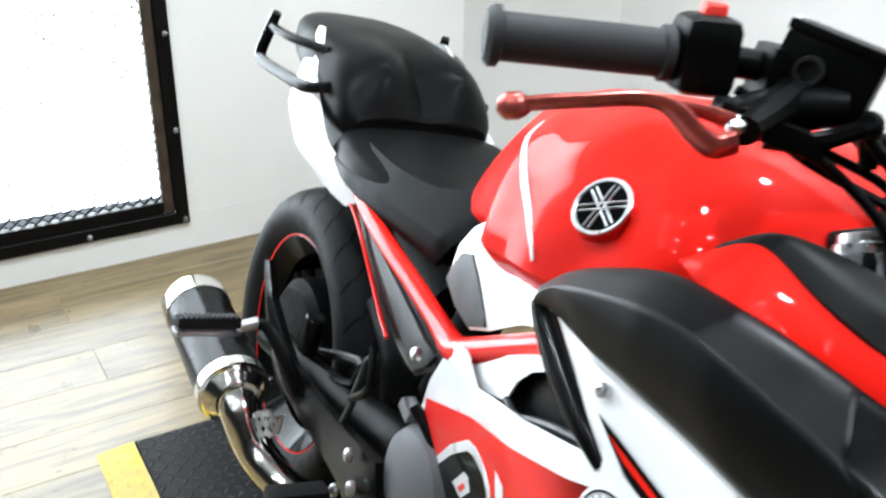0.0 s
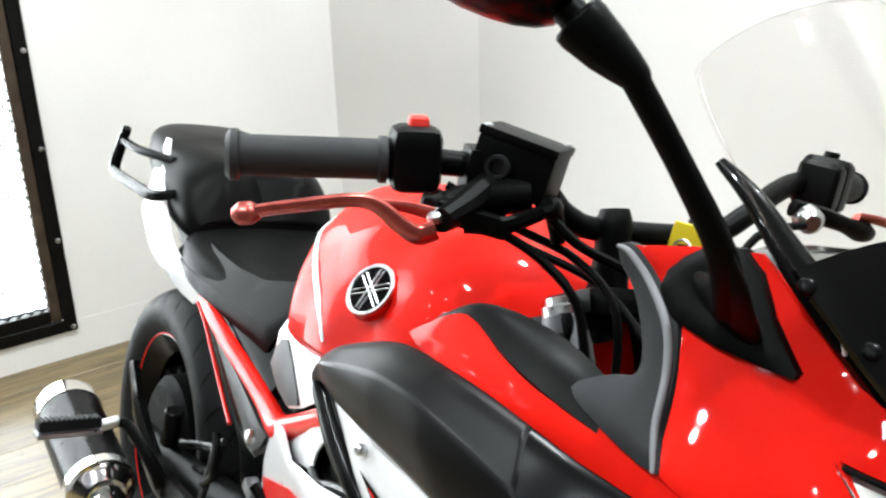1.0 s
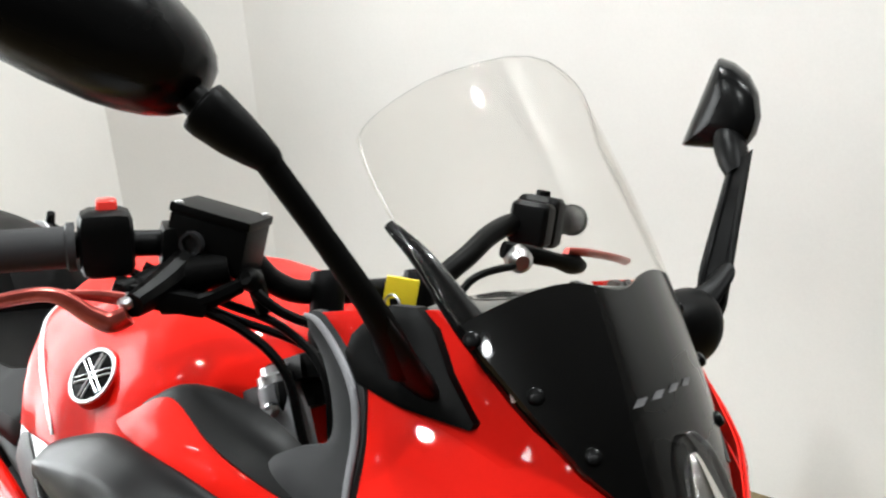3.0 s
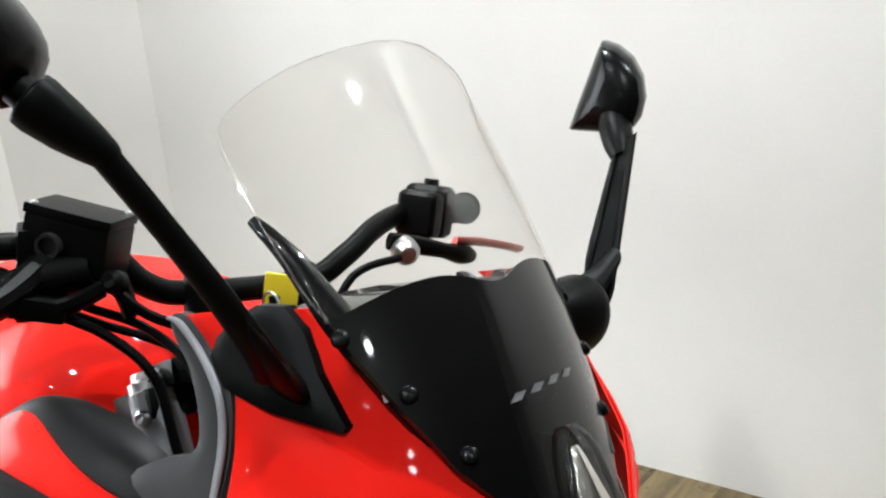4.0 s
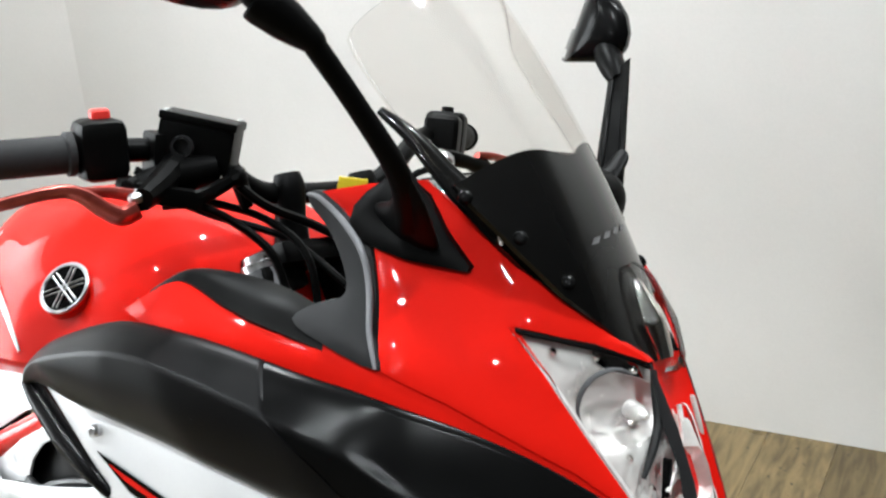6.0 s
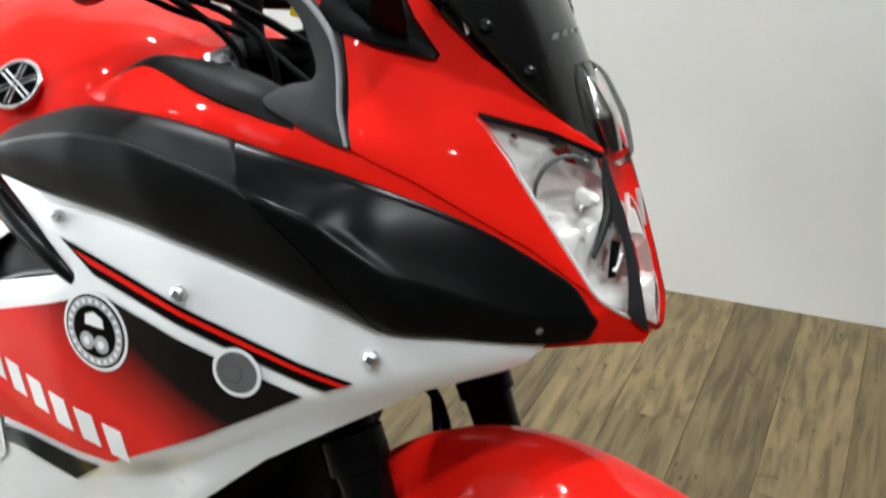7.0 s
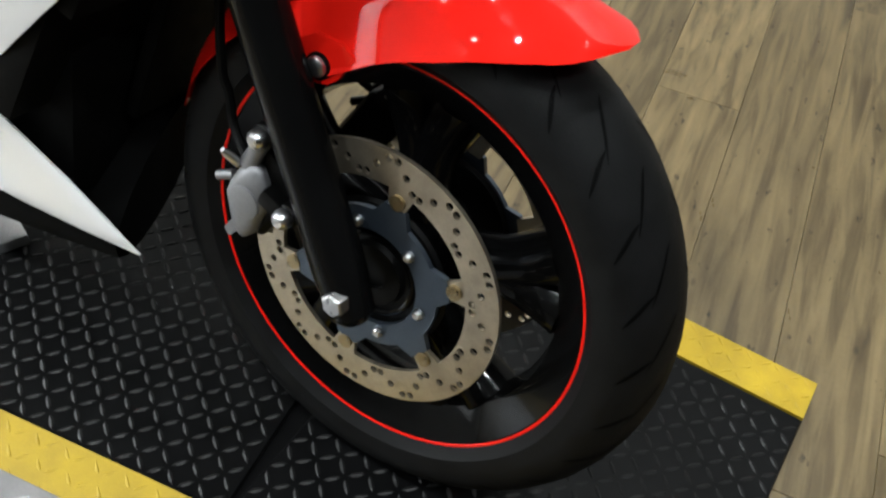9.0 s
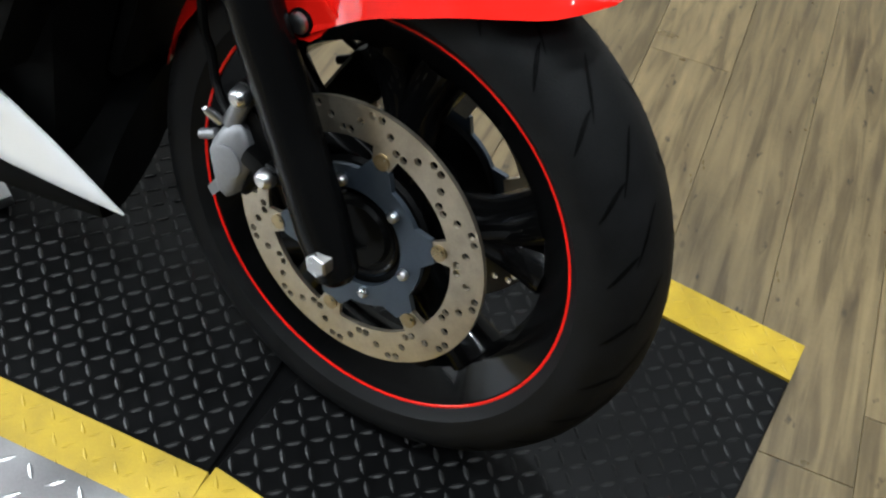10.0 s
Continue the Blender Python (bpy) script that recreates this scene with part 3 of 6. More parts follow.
WHITE_LOOP = [(0.918, 0.812), (1.018, 0.816), (1.123, 0.810), (1.211, 0.796), (1.289, 0.779), (1.33, 0.763), (1.352, 0.758), (1.40, 0.757), (1.453, 0.753),
              (1.44, 0.733), (1.426, 0.724), (1.37, 0.699), (1.295, 0.646), (1.228, 0.594), (1.114, 0.483), (1.043, 0.411), (0.981, 0.362), (0.93, 0.345),
              (1.006, 0.316), (1.075, 0.262), (1.166, 0.189), (1.09, 0.188), (0.97, 0.190), (0.85, 0.172), (0.66, 0.20), (0.57, 0.34), (0.575, 0.486),
              (0.62, 0.57), (0.694, 0.66), (0.735, 0.672), (0.778, 0.652), (0.90, 0.692), (1.03, 0.738), (0.985, 0.772)]
RED_LOOP = [(1.031, 0.905), (1.06, 0.93), (1.076, 0.938), (1.14, 0.927), (1.176, 0.919), (1.231, 0.914), (1.285, 0.898), (1.252, 0.966), (1.238, 0.995),
            (1.183, 1.027), (1.222, 1.038), (1.262, 1.045), (1.298, 1.020), (1.342, 0.990), (1.385, 0.957), (1.445, 0.916), (1.449, 0.912), (1.413, 0.927), (1.357, 0.938),
            (1.392, 0.901), (1.420, 0.865), (1.453, 0.823), (1.477, 0.790), (1.491, 0.782), (1.503, 0.773), (1.512, 0.761), (1.517, 0.757), (1.513, 0.747), (1.486, 0.748), (1.44, 0.744), (1.44, 0.78), (1.46, 0.790), (1.440, 0.808),
            (1.40, 0.833), (1.356, 0.851), (1.291, 0.869), (1.218, 0.881), (1.134, 0.891), (1.08, 0.892)]
LENS_LOOP = [(1.357, 0.937), (1.400, 0.929), (1.428, 0.921), (1.449, 0.911), (1.459, 0.893), (1.471, 0.862), (1.487, 0.831), (1.497, 0.803), (1.503, 0.775), (1.491, 0.784), (1.478, 0.792), (1.454, 0.825), (1.421, 0.867), (1.394, 0.902)]
TRIM_LOOP = [(1.450, 0.911), (1.457, 0.899), (1.478, 0.860), (1.497, 0.819), (1.511, 0.782), (1.517, 0.760), (1.511, 0.765), (1.502, 0.777), (1.496, 0.803), (1.486, 0.831), (1.470, 0.862), (1.458, 0.893)]
NOSE = [(1.452, 0.910), (1.457, 0.899), (1.478, 0.860), (1.497, 0.819), (1.511, 0.782), (1.517, 0.760), (1.514, 0.747)]
GREY_LOOP = [(1.200, 0.926), (1.231, 0.913), (1.283, 0.898), (1.268, 0.925), (1.254, 0.957), (1.240, 0.985), (1.215, 1.008), (1.186, 1.026), (1.172, 1.025), (1.178, 1.014), (1.198, 0.999), (1.215, 0.980), (1.230, 0.957), (1.230, 0.946), (1.214, 0.940)]



CREASE = [(0.903, 0.815), (0.925, 0.832), (0.953, 0.847), (1.004, 0.864), (1.051, 0.876), (1.083, 0.880), (1.115, 0.879), (1.174, 0.869), (1.229, 0.857), (1.282, 0.841), (1.34, 0.823), (1.40, 0.803), (1.45, 0.784), (1.483, 0.765)]
UPPER = [(0.902, 0.826), (0.942, 0.856), (0.992, 0.881), (1.035, 0.896), (1.08, 0.900), (1.134, 0.899), (1.218, 0.889), (1.291, 0.877), (1.356, 0.859), (1.40, 0.841), (1.442, 0.816), (1.464, 0.80), (1.484, 0.772)]
LOWER = [(1.480, 0.756), (1.453, 0.752), (1.40, 0.753), (1.352, 0.752), (1.33, 0.757), (1.289, 0.773), (1.211, 0.790), (1.123, 0.804), (1.018, 0.810), (0.93, 0.813), (0.896, 0.803)]


def along(line, n):
    """n points of a smooth line, evenly spread over its x range."""
    p = sorted((q.x, q.y) for q in spline([(x, z, 0) for x, z in line], 6))
    xs = np.linspace(p[0][0], p[-1][0], n)
    return list(zip(xs, np.interp(xs, [q[0] for q in p], [q[1] for q in p])))


def side_panel(side):
    """A long black panel in two pieces: a textured rear one that laps over a smooth front one with a fold and a lower crease."""
    s = -1 if side == "right" else 1
    lines = [along(c, 120) for c in (UPPER, CREASE, LOWER)]

    def at(u, k):
        """The point at u (0 rear to 1 front) on row k: 0 the top edge, 8 the crease, 24 the lower edge."""
        (xt, zt), (xc, zc), (xl, zl) = [[float(np.interp(u * 119, range(120), [q[i] for q in c])) for i in (0, 1)] for c in lines]
        high = float(np.interp(xc, [0.9, 0.96, 1.05, 1.25, 1.33, 1.40, 1.48], [0.004, 0.016, 0.024, 0.022, 0.016, 0.011, 0.004]))
        if k <= 8:
            f = k / 8
            x, z = xt + (xc - xt) * f, zt + (zc - zt) * f
            h = high * (0.9 * f + 0.1 * f * f) - 0.003 * max(0.0, 1 - 5 * f)
        else:
            f = (k - 8) / 16
            x, z = xc + (xl - xc) * f, zc + (zl - zc) * f
            h = high * (1 - f) * (1 + 0.6 * f) - 0.003 * max(0.0, 8 * f - 7)
        step = max(0.0, min(1.0, (u - float(np.interp(k, [0, 8, 12, 20, 24], [0.63, 0.648, 0.74, 0.805, 0.858]))) / 0.06))
        low = high * (k / 12 if k < 12 else (24 - k) / 12) * 0.95 - 0.004 * math.sin(math.pi * min(1.0, (1 - u) * 3))
        return x, z, h + (low - h) * step * step * (3 - 2 * step)

    seam = lambda k: float(np.interp(k, [0, 8, 12.5, 19, 24], [0.50, 0.551, 0.631, 0.70, 0.76]))
    for name, material, label, span, lift in (("side_panel", PANEL, "textured satin black side panel", lambda k: (0.0, seam(k) - 0.0015), 0.008), ("side_panel_front", BLACK, "smooth black front side panel", lambda k: (seam(k) + 0.0015, 1.0), 0.0068)):
        rows = []
        for i in range(71):
            outer, inner = [], []
            for k in range(25):
                a, b = span(k)
                x, z, h = at(a + (b - a) * i / 70, k)
                outer.append(Vector((x, s * (half_width(x, z) + lift + h), z)))
                inner.append(Vector((x, s * (half_width(x, z) + 0.001 + max(0.0, h) * 0.6), z)))
            rows.append(outer + inner[::-1])
        part(name, skin_rings(bmesh.new(), rows), material, bike, label, sharp=60)


ARCH_FOLD = [(0.96, 0.470), (0.976, 0.478), (1.051, 0.533), (1.176, 0.609), (1.278, 0.678), (1.34, 0.706), (1.40, 0.728), (1.45, 0.742)]


def fairing_form(x, z):
    """The white fairing turns inwards along the wheel arch."""
    d = float(np.interp(x, [q[0] for q in ARCH_FOLD], [q[1] for q in ARCH_FOLD])) - z
    return -0.45 * max(0.0, min(d, 0.03)) * max(0.0, min(1.0, (x - 1.0) / 0.1)) * max(0.0, min(1.0, (z - 0.40) / 0.12))


FACE_LOOP = RED_LOOP[6:23] + [(1.4695, 0.7985), (1.426, 0.831), (1.379, 0.857), (1.334, 0.8786), (1.290, 0.8955)]
LOW_FOLD = [(1.10, 0.918), (1.168, 0.9155), (1.214, 0.9085), (1.256, 0.8995), (1.288, 0.896), (1.334, 0.8786), (1.379, 0.857), (1.426, 0.831), (1.473, 0.798), (1.50, 0.775)]
HIGH_FOLD = [(1.20, 0.985), (1.269, 0.9634), (1.3025, 0.955), (1.332, 0.9445), (1.356, 0.934)]


def face_form(x, z):
    """Above a crease from the inner panel to the headlight the outer face leans in."""
    high = z - float(np.interp(x, [q[0] for q in HIGH_FOLD], [q[1] for q in HIGH_FOLD]))
    return -0.30 * max(0.0, min(high, 0.02)) * max(0.0, min(1.0, (x - 1.24) / 0.04)) * max(0.0, min(1.0, (1.37 - x) / 0.03))


def cowl_form(x, z):
    """The red cowl behind its outer face: set back a little, and turned under along its lower edge."""
    low = float(np.interp(x, [q[0] for q in LOW_FOLD], [q[1] for q in LOW_FOLD])) - z
    fade = max(0.0, min(1.0, (x - 1.16) / 0.06))
    out = (-0.0045 - 0.10 * max(0.0, min(low, 0.022))) * fade
    return out


def far_bulge(x, z):
    """The cowl stands wider on the far side."""
    return 0.036 * float(np.interp(x, [1.12, 1.24, 1.39, 1.455], [0.0, 1.0, 1.0, 0.0])) * max(0.0, min(1.0, (z - 0.86) / 0.05))


for side in ("right", "left"):
    wide = far_bulge if side == "left" else (lambda x, z: 0.0)
    fairing(WHITE_LOOP, "side_fairing", WHITE, side, label="white gloss side fairing", step=0.011, smooth_loop=False, extra=fairing_form)
    side_panel(side)
    fairing(RED_LOOP, "front_cowl", RED, side, proud=0.001, label="red gloss front cowl", extra=lambda x, z: cowl_form(x, z) + wide(x, z), smooth_loop=False, step=0.009)
    fairing(FACE_LOOP, "cowl_face", RED, side, proud=0.001, label="red gloss outer face of the cowl", extra=lambda x, z: face_form(x, z) + wide(x, z), smooth_loop=False, step=0.007, thick=0.003, edge=0.0018)
    fairing(GREY_LOOP, "inner_panel", PANELGREY, side, proud=0.0035, label="grey matt inner panel", smooth_loop=True, edge=0.004, thick=0.008, step=0.007)
    sd = -1 if side == "right" else 1
    part("inner_rim", tube([(x, sd * (half_width(x, z) + 0.0045), z) for x, z in ((1.283, 0.900), (1.268, 0.925), (1.252, 0.957), (1.237, 0.983), (1.212, 1.006), (1.186, 1.022), (1.174, 1.024))], [0.0015, 0.0026, 0.003, 0.003, 0.0028, 0.0025, 0.0015], 10, 5, flat=0.8), RIMGREY, bike, "light grey rim of the inner panel")
    lens = fairing(LENS_LOOP, "headlight_lens", LENS, side, proud=0.001, label="clear headlight lens", smooth_loop=False, edge=0.0)
    lens.visible_shadow = False
    fairing(TRIM_LOOP, "headlight_trim", GREY, side, proud=0.002, smooth_loop=False, edge=0.0, step=0.008)
    # reflector bowls and bezel behind the lens
    s = -1 if side == "right" else 1
    bowl = fairing([(1.437 + 1.22 * (x - 1.437) - (0.045 if x < 1.46 else 0.0), 0.862 + 1.16 * (z - 0.862)) for x, z in LENS_LOOP], "headlight_reflector", REFLECT, side, proud=-0.03, label="chrome headlight reflector", smooth_loop=False, edge=0.0,
                   step=0.006, extra=lambda x, z: 0.010 - 0.045 * max(0.0, 1 - ((x - 1.432) ** 2 + (z - 0.875) ** 2) / 0.0013) - 0.03 * max(0.0, 1 - ((x - 1.482) ** 2 + (z - 0.815) ** 2) / 0.0007))
    arc = [(1.451, 0.905), (1.456, 0.889), (1.464, 0.864), (1.466, 0.842), (1.466, 0.823)]
    part("headlight_divider", tube([(x, s * max(0.004, half_width(x, z) - 0.008), z) for x, z in arc], [0.003, 0.004, 0.0045, 0.004, 0.002], 8, 5), GREY, bike, "dark arc inside the headlight")
    part("headlight_divider", tube([(x + 0.016, s * max(0.004, half_width(x + 0.016, z - 0.012) - 0.010), z - 0.012) for x, z in arc[1:]], 0.0025, 8, 5), REFLECT, bike)
    part("headlight_bezel", tube([(x, s * max(0.003, half_width(x, z) - 0.004), z) for x, z in ((1.36, 0.931), (1.398, 0.893), (1.425, 0.86), (1.456, 0.82), (1.480, 0.79), (1.502, 0.773))], 0.0025, 8, 5), REFLECT, bike)
    part("headlight_bezel", tube([(x, s * max(0.003, half_width(x, z) - 0.005), z) for x, z in ((1.360, 0.934), (1.400, 0.926), (1.428, 0.918), (1.449, 0.908))], 0.0028, 8, 5), IRON, bike)
    ringm = Matrix.Translation((1.432, s * (half_width(1.432, 0.878) - 0.016), 0.878)) @ Vector((0.75, s * 0.66, 0.0)).to_track_quat("-Y", "Z").to_matrix().to_4x4()
    part("headlight_ring", tube([ringm @ Vector((0.030 * math.cos(a), 0, 0.030 * math.sin(a))) for a in (radians(60 + 20 * k) for k in range(9))], [0.0008, 0.0018, 0.0022, 0.0025, 0.0026, 0.0025, 0.002, 0.0015, 0.0008], 8, 3), ENGINEGREY, bike, "dark arc round the lamp bowl")
    for x, z, r in ((1.385, 0.918, 0.006), (1.412, 0.915, 0.005), (1.437, 0.905, 0.005), (1.452, 0.838, 0.004), (1.470, 0.815, 0.004), (1.484, 0.822, 0.006)):
        cc = Vector((x, s * max(0.004, half_width(x, z) - 0.016), z))
        part("reflector_facet", tube([cc, cc + Vector((0.004, s * 0.004, 0)), cc + Vector((0.006, s * 0.006, 0.001))], [r * 0.7, r * 0.55, r * 0.15], 10, 2), CHROME, bike)
    part("headlight_baffle", plate([(1.474, 0.838), (1.481, 0.838), (1.483, 0.806), (1.477, 0.803)], [], 0.004, pose(0, s * max(0.004, half_width(1.478, 0.82) - 0.012), 0)), IRON, bike)
    c = Vector((1.440, s * (half_width(1.438, 0.868) - 0.034), 0.872))
    part("headlight_bulb", tube([c, c + Vector((0.012, s * 0.006, 0)), c + Vector((0.02, s * 0.010, 0))], [0.008, 0.007, 0.002], 16, 3), REFLECT, bike, "round bulb shield")
# bridge that joins both halves of the nose
rows = []
for p in spline([(x, z, 0) for x, z in NOSE], 4):
    w = half_width(p.x, p.y) + 0.001
    rows.append([Vector((p.x - 0.009 * (1 - (u / 4) ** 2), w * u / 4, p.y)) for u in range(-4, 5)])
part("nose_bridge", skin_rings(bmesh.new(), rows, False), RED, bike, "red ridge of the nose")

# printed foils on the right fairing
crease0 = dict(side="right", thick=0.0005, edge=0.0, smooth_loop=False, step=0.012)
fairing([(1.064, 0.727), (1.278, 0.681), (1.176, 0.612), (1.051, 0.535), (0.907, 0.521), (0.76, 0.49), (0.60, 0.485), (0.62, 0.545), (0.78, 0.618), (0.90, 0.662), (1.0, 0.70)],
        "decal", FADE, proud=0.0022, label="red to black fading foil", **crease0)
fairing([(1.018, 0.772), (1.10, 0.754), (1.319, 0.702), (1.297, 0.690), (1.13, 0.728), (1.06, 0.744)], "stripe", GLOSSBLACK, proud=0.0022, **crease0)
fairing([(1.035, 0.764), (1.10, 0.7495), (1.314, 0.6990), (1.309, 0.6965), (1.10, 0.7440), (1.055, 0.754)], "stripe", RED, proud=0.0030, **crease0)
fairing([(1.029, 0.520), (0.907, 0.510), (0.78, 0.475), (0.76, 0.45), (0.881, 0.476), (0.976, 0.479)], "stripe", GLOSSBLACK, proud=0.0022, **crease0)
fairing([(0.60, 0.43), (0.72, 0.545), (0.775, 0.588), (0.80, 0.596), (0.835, 0.594), (0.853, 0.583), (0.858, 0.56), (0.84, 0.50), (0.82, 0.44), (0.77, 0.40), (0.66, 0.37), (0.60, 0.39)], "crest", WHITE, proud=0.0030, **crease0)
fairing([(0.610, 0.428), (0.724, 0.534), (0.779, 0.577), (0.80, 0.584), (0.831, 0.582), (0.843, 0.574), (0.847, 0.56), (0.83, 0.503), (0.81, 0.447), (0.764, 0.409), (0.66, 0.38), (0.609, 0.397)], "crest_field", GLOSSBLACK, proud=0.0042, **crease0)
fairing([(0.725, 0.498), (0.772, 0.545), (0.787, 0.548), (0.790, 0.532), (0.752, 0.495)], "crest_badge", WHITE, proud=0.0050, **crease0)
fairing([(0.748, 0.508), (0.770, 0.53), (0.774, 0.526), (0.753, 0.504)], "crest_mark", KILL, proud=0.0056, **crease0)
# six plain white bars in place of the maker's name
for k in range(6):
    x0 = 0.866 + 0.037 * k
    z0 = 0.614 - 0.006 * k
    fairing([(x0, z0), (x0 + 0.024, z0 - 0.002), (x0 + 0.030, z0 - 0.038), (x0 + 0.006, z0 - 0.036)], "name_bar", WHITE, proud=0.0030, **crease0)
# round sticker and small badge
ROUND = (1.06, 0.688)
fairing(circle(*ROUND, 0.040, 32), "sticker", WHITE, proud=0.0030, label="round black and white sticker", **crease0)
STK_GREY = mat("sticker_grey", (0.33, 0.33, 0.34), 0.4, var=0.3, scale=60)
fairing(circle(*ROUND, 0.0365, 32), "sticker_ring", GLOSSBLACK, proud=0.0036, **crease0)
fairing(circle(*ROUND, 0.0345, 32), "sticker_ring", STK_GREY, proud=0.0041, **crease0)
for k in range(22):
    a = 2 * math.pi * k / 22
    c = (ROUND[0] + 0.0305 * math.cos(a), ROUND[1] + 0.0305 * math.sin(a))
    fairing([(c[0] + 0.0028 * math.cos(a + q), c[1] + 0.0028 * math.sin(a + q)) for q in (0.7, 2.4, 3.9, 5.5)], "sticker_mark", WHITE, proud=0.0046, **crease0)
fairing(circle(*ROUND, 0.026, 28), "sticker_field", GLOSSBLACK, proud=0.0046, **crease0)
fairing([(ROUND[0] - 0.011, 0.694), (ROUND[0] - 0.010, 0.704), (ROUND[0], 0.708), (ROUND[0] + 0.011, 0.703), (ROUND[0] + 0.012, 0.694)], "sticker_shape", WHITE, proud=0.0051, **crease0)
for dx in (-0.009, 0.009):
    fairing(circle(ROUND[0] + dx, 0.677, 0.009, 14), "sticker_shape", STK_GREY, proud=0.0051, **crease0)
    fairing(circle(ROUND[0] + dx, 0.677, 0.004, 10), "sticker_shape", WHITE, proud=0.0056, **crease0)
BADGE = (1.217, 0.690)
fairing(circle(*BADGE, 0.0235, 24), "badge", WHITE, proud=0.0030, label="small oval white badge", **crease0)
fairing(circle(*BADGE, 0.0195, 24), "badge_field", ENGINEGREY, proud=0.0036, **crease0)
fairing(circle(BADGE[0] - 0.004, BADGE[1], 0.009, 12), "badge_field", ALLOY, proud=0.0041, **crease0)

for x, z, r in ((1.018, 0.792, 0.006), (1.16, 0.752, 0.0072), (1.333, 0.728, 0.0072), (1.447, 0.765, 0.004)):
    bolt(bike, (x, -half_width(x, z) - 0.003, z), r, (0.25, -1, 0.1), ALLOY if r < 0.005 else STEEL, "fairing_bolt")

# black rim along the rear of the side panel, and the strip above it that turns inwards
for side, s in (("right", -1), ("left", 1)):
    pts = [(0.893, 0.806), (0.91, 0.79), (0.955, 0.766), (1.0, 0.747), (1.03, 0.730)]
    part("panel_edge", tube([(x, s * (half_width(x, z) - 0.004), z) for x, z in pts], [0.012, 0.013, 0.014, 0.011, 0.006], 12, 4), BLACK, bike)

    def strip(outer, inner, n=8):
        bm = bmesh.new()
        o, i = spline(outer, n), spline(inner, n)
        rings = []
        for a, b in zip(o, i):
            mid = (a + b) / 2 + Vector((0, 0, 0.006))
            rings.append([a, (a + mid) / 2 + Vector((0, 0, 0.002)), mid, (b + mid) / 2 + Vector((0, 0, 0.001)), b, b - Vector((0, 0, 0.05)), a - Vector((0, 0, 0.02)) + Vector((0, -s * 0.012, 0))])
        return skin_rings(bm, rings)
    part("inner_strip", strip([(1.045, s * 0.222, 0.915), (1.078, s * 0.212, 0.937), (1.14, s * 0.216, 0.926), (1.18, s * 0.213, 0.918), (1.235, s * 0.200, 0.906)],
                              [(1.05, s * 0.205, 0.925), (1.085, s * 0.187, 0.945), (1.14, s * 0.176, 0.946), (1.185, s * 0.174, 0.940), (1.214, s * 0.172, 0.930)]), IRON, bike, "black matt inner strip")

# windscreen: a curved sheet swept up the centre line
S0, S1 = Vector((1.447, 0, 0.908)), Vector((1.205, 0, 1.236))
SV = [0.0, 0.1, 0.2, 0.32, 0.43, 0.55, 0.66, 0.76, 0.82, 0.862, 0.882, 0.900, 0.917, 0.932, 0.945, 0.953, 0.960]
SWD = [0.028, 0.056, 0.083, 0.103, 0.118, 0.130, 0.136, 0.1395, 0.140, 0.1385, 0.133, 0.122, 0.108, 0.090, 0.066, 0.044, 0.016]


def screen_point(u, v, off=0.0):
    w = float(np.interp(v, SV, SWD))
    d = (S1 - S0).normalized()
    n = Vector((-d.z, 0, d.x)) * -1
    c = S0.lerp(S1, v) + n * (0.055 * math.sin(math.pi * min(1, v * 0.9)) * 0.35)
    return c + Vector((0, u * w, 0)) - n * (3.6 * (u * w) ** 2 + off)


def screen_patch(v0, v1, thick, nu=40, nv=30, us=(-1, 1), dip=0.0):
    """Part of the screen; the line at v = 0.505 dips between the two dials."""
    def at(u, v, off=0.0):
        f = 1 - (v - 0.505) / 0.495 if v > 0.505 else v / 0.505
        return screen_point(u, v - dip * f * (math.exp(-((u + 0.12) / 0.22) ** 2) + 2.2 * max(0.0, abs(u) - 0.5) ** 2), off)
    bm = bmesh.new()
    rows = []
    for i in range(nv + 1):
        v = v0 + (v1 - v0) * i / nv
        rows.append([at(us[0] + (us[1] - us[0]) * j / nu, v) for j in range(nu + 1)] + [at(us[1] - (us[1] - us[0]) * j / nu, v, thick) for j in range(nu + 1)])
    return skin_rings(bm, rows)


clear_top = part("windscreen", screen_patch(0.505, 0.958, 0.003, dip=0.035), SCREEN, bike, "clear plastic windscreen")
clear_top.visible_shadow = False
part("screen_base", screen_patch(0.0, 0.505, 0.004, dip=0.035), SCREENBLACK, bike, "black lower part of the windscreen")
rim_pts = [screen_point(-1, float(v)) for v in np.linspace(0.46, 0.958, 28)] + [screen_point(1, float(v)) for v in np.linspace(0.958, 0.46, 28)]
SMOKE = clear("screen_rim", (0.92, 0.92, 0.92), 0.4, 0.2)
part("screen_rim", tube(rim_pts, 0.0006, 6, 2), SMOKE, bike)
for x, y, z in ((1.296, 0.104, 1.027), (1.343, 0.091, 1.0015), (1.382, 0.072, 0.971)):
    for s in (-1, 1):
        at = min((screen_point(u, v) for u in np.linspace(0.5 * s, s, 20) for v in np.linspace(0.1, 0.6, 60)), key=lambda q: (q - Vector((x, s * y, z))).length)
        bolt(bike, at, 0.0062, (0.5, s * 0.7, 0.6), BLACK, "screen_bolt", 0.004)
part("screen_strip", tube([(1.300, -0.104, 1.026), (1.318, -0.106, 1.025), (1.331, -0.104, 1.016), (1.337, -0.102, 1.000)], [0.001, 0.0028, 0.003, 0.0015], 8, 5), WHITE, bike, "thin white curved strip beside the screen")
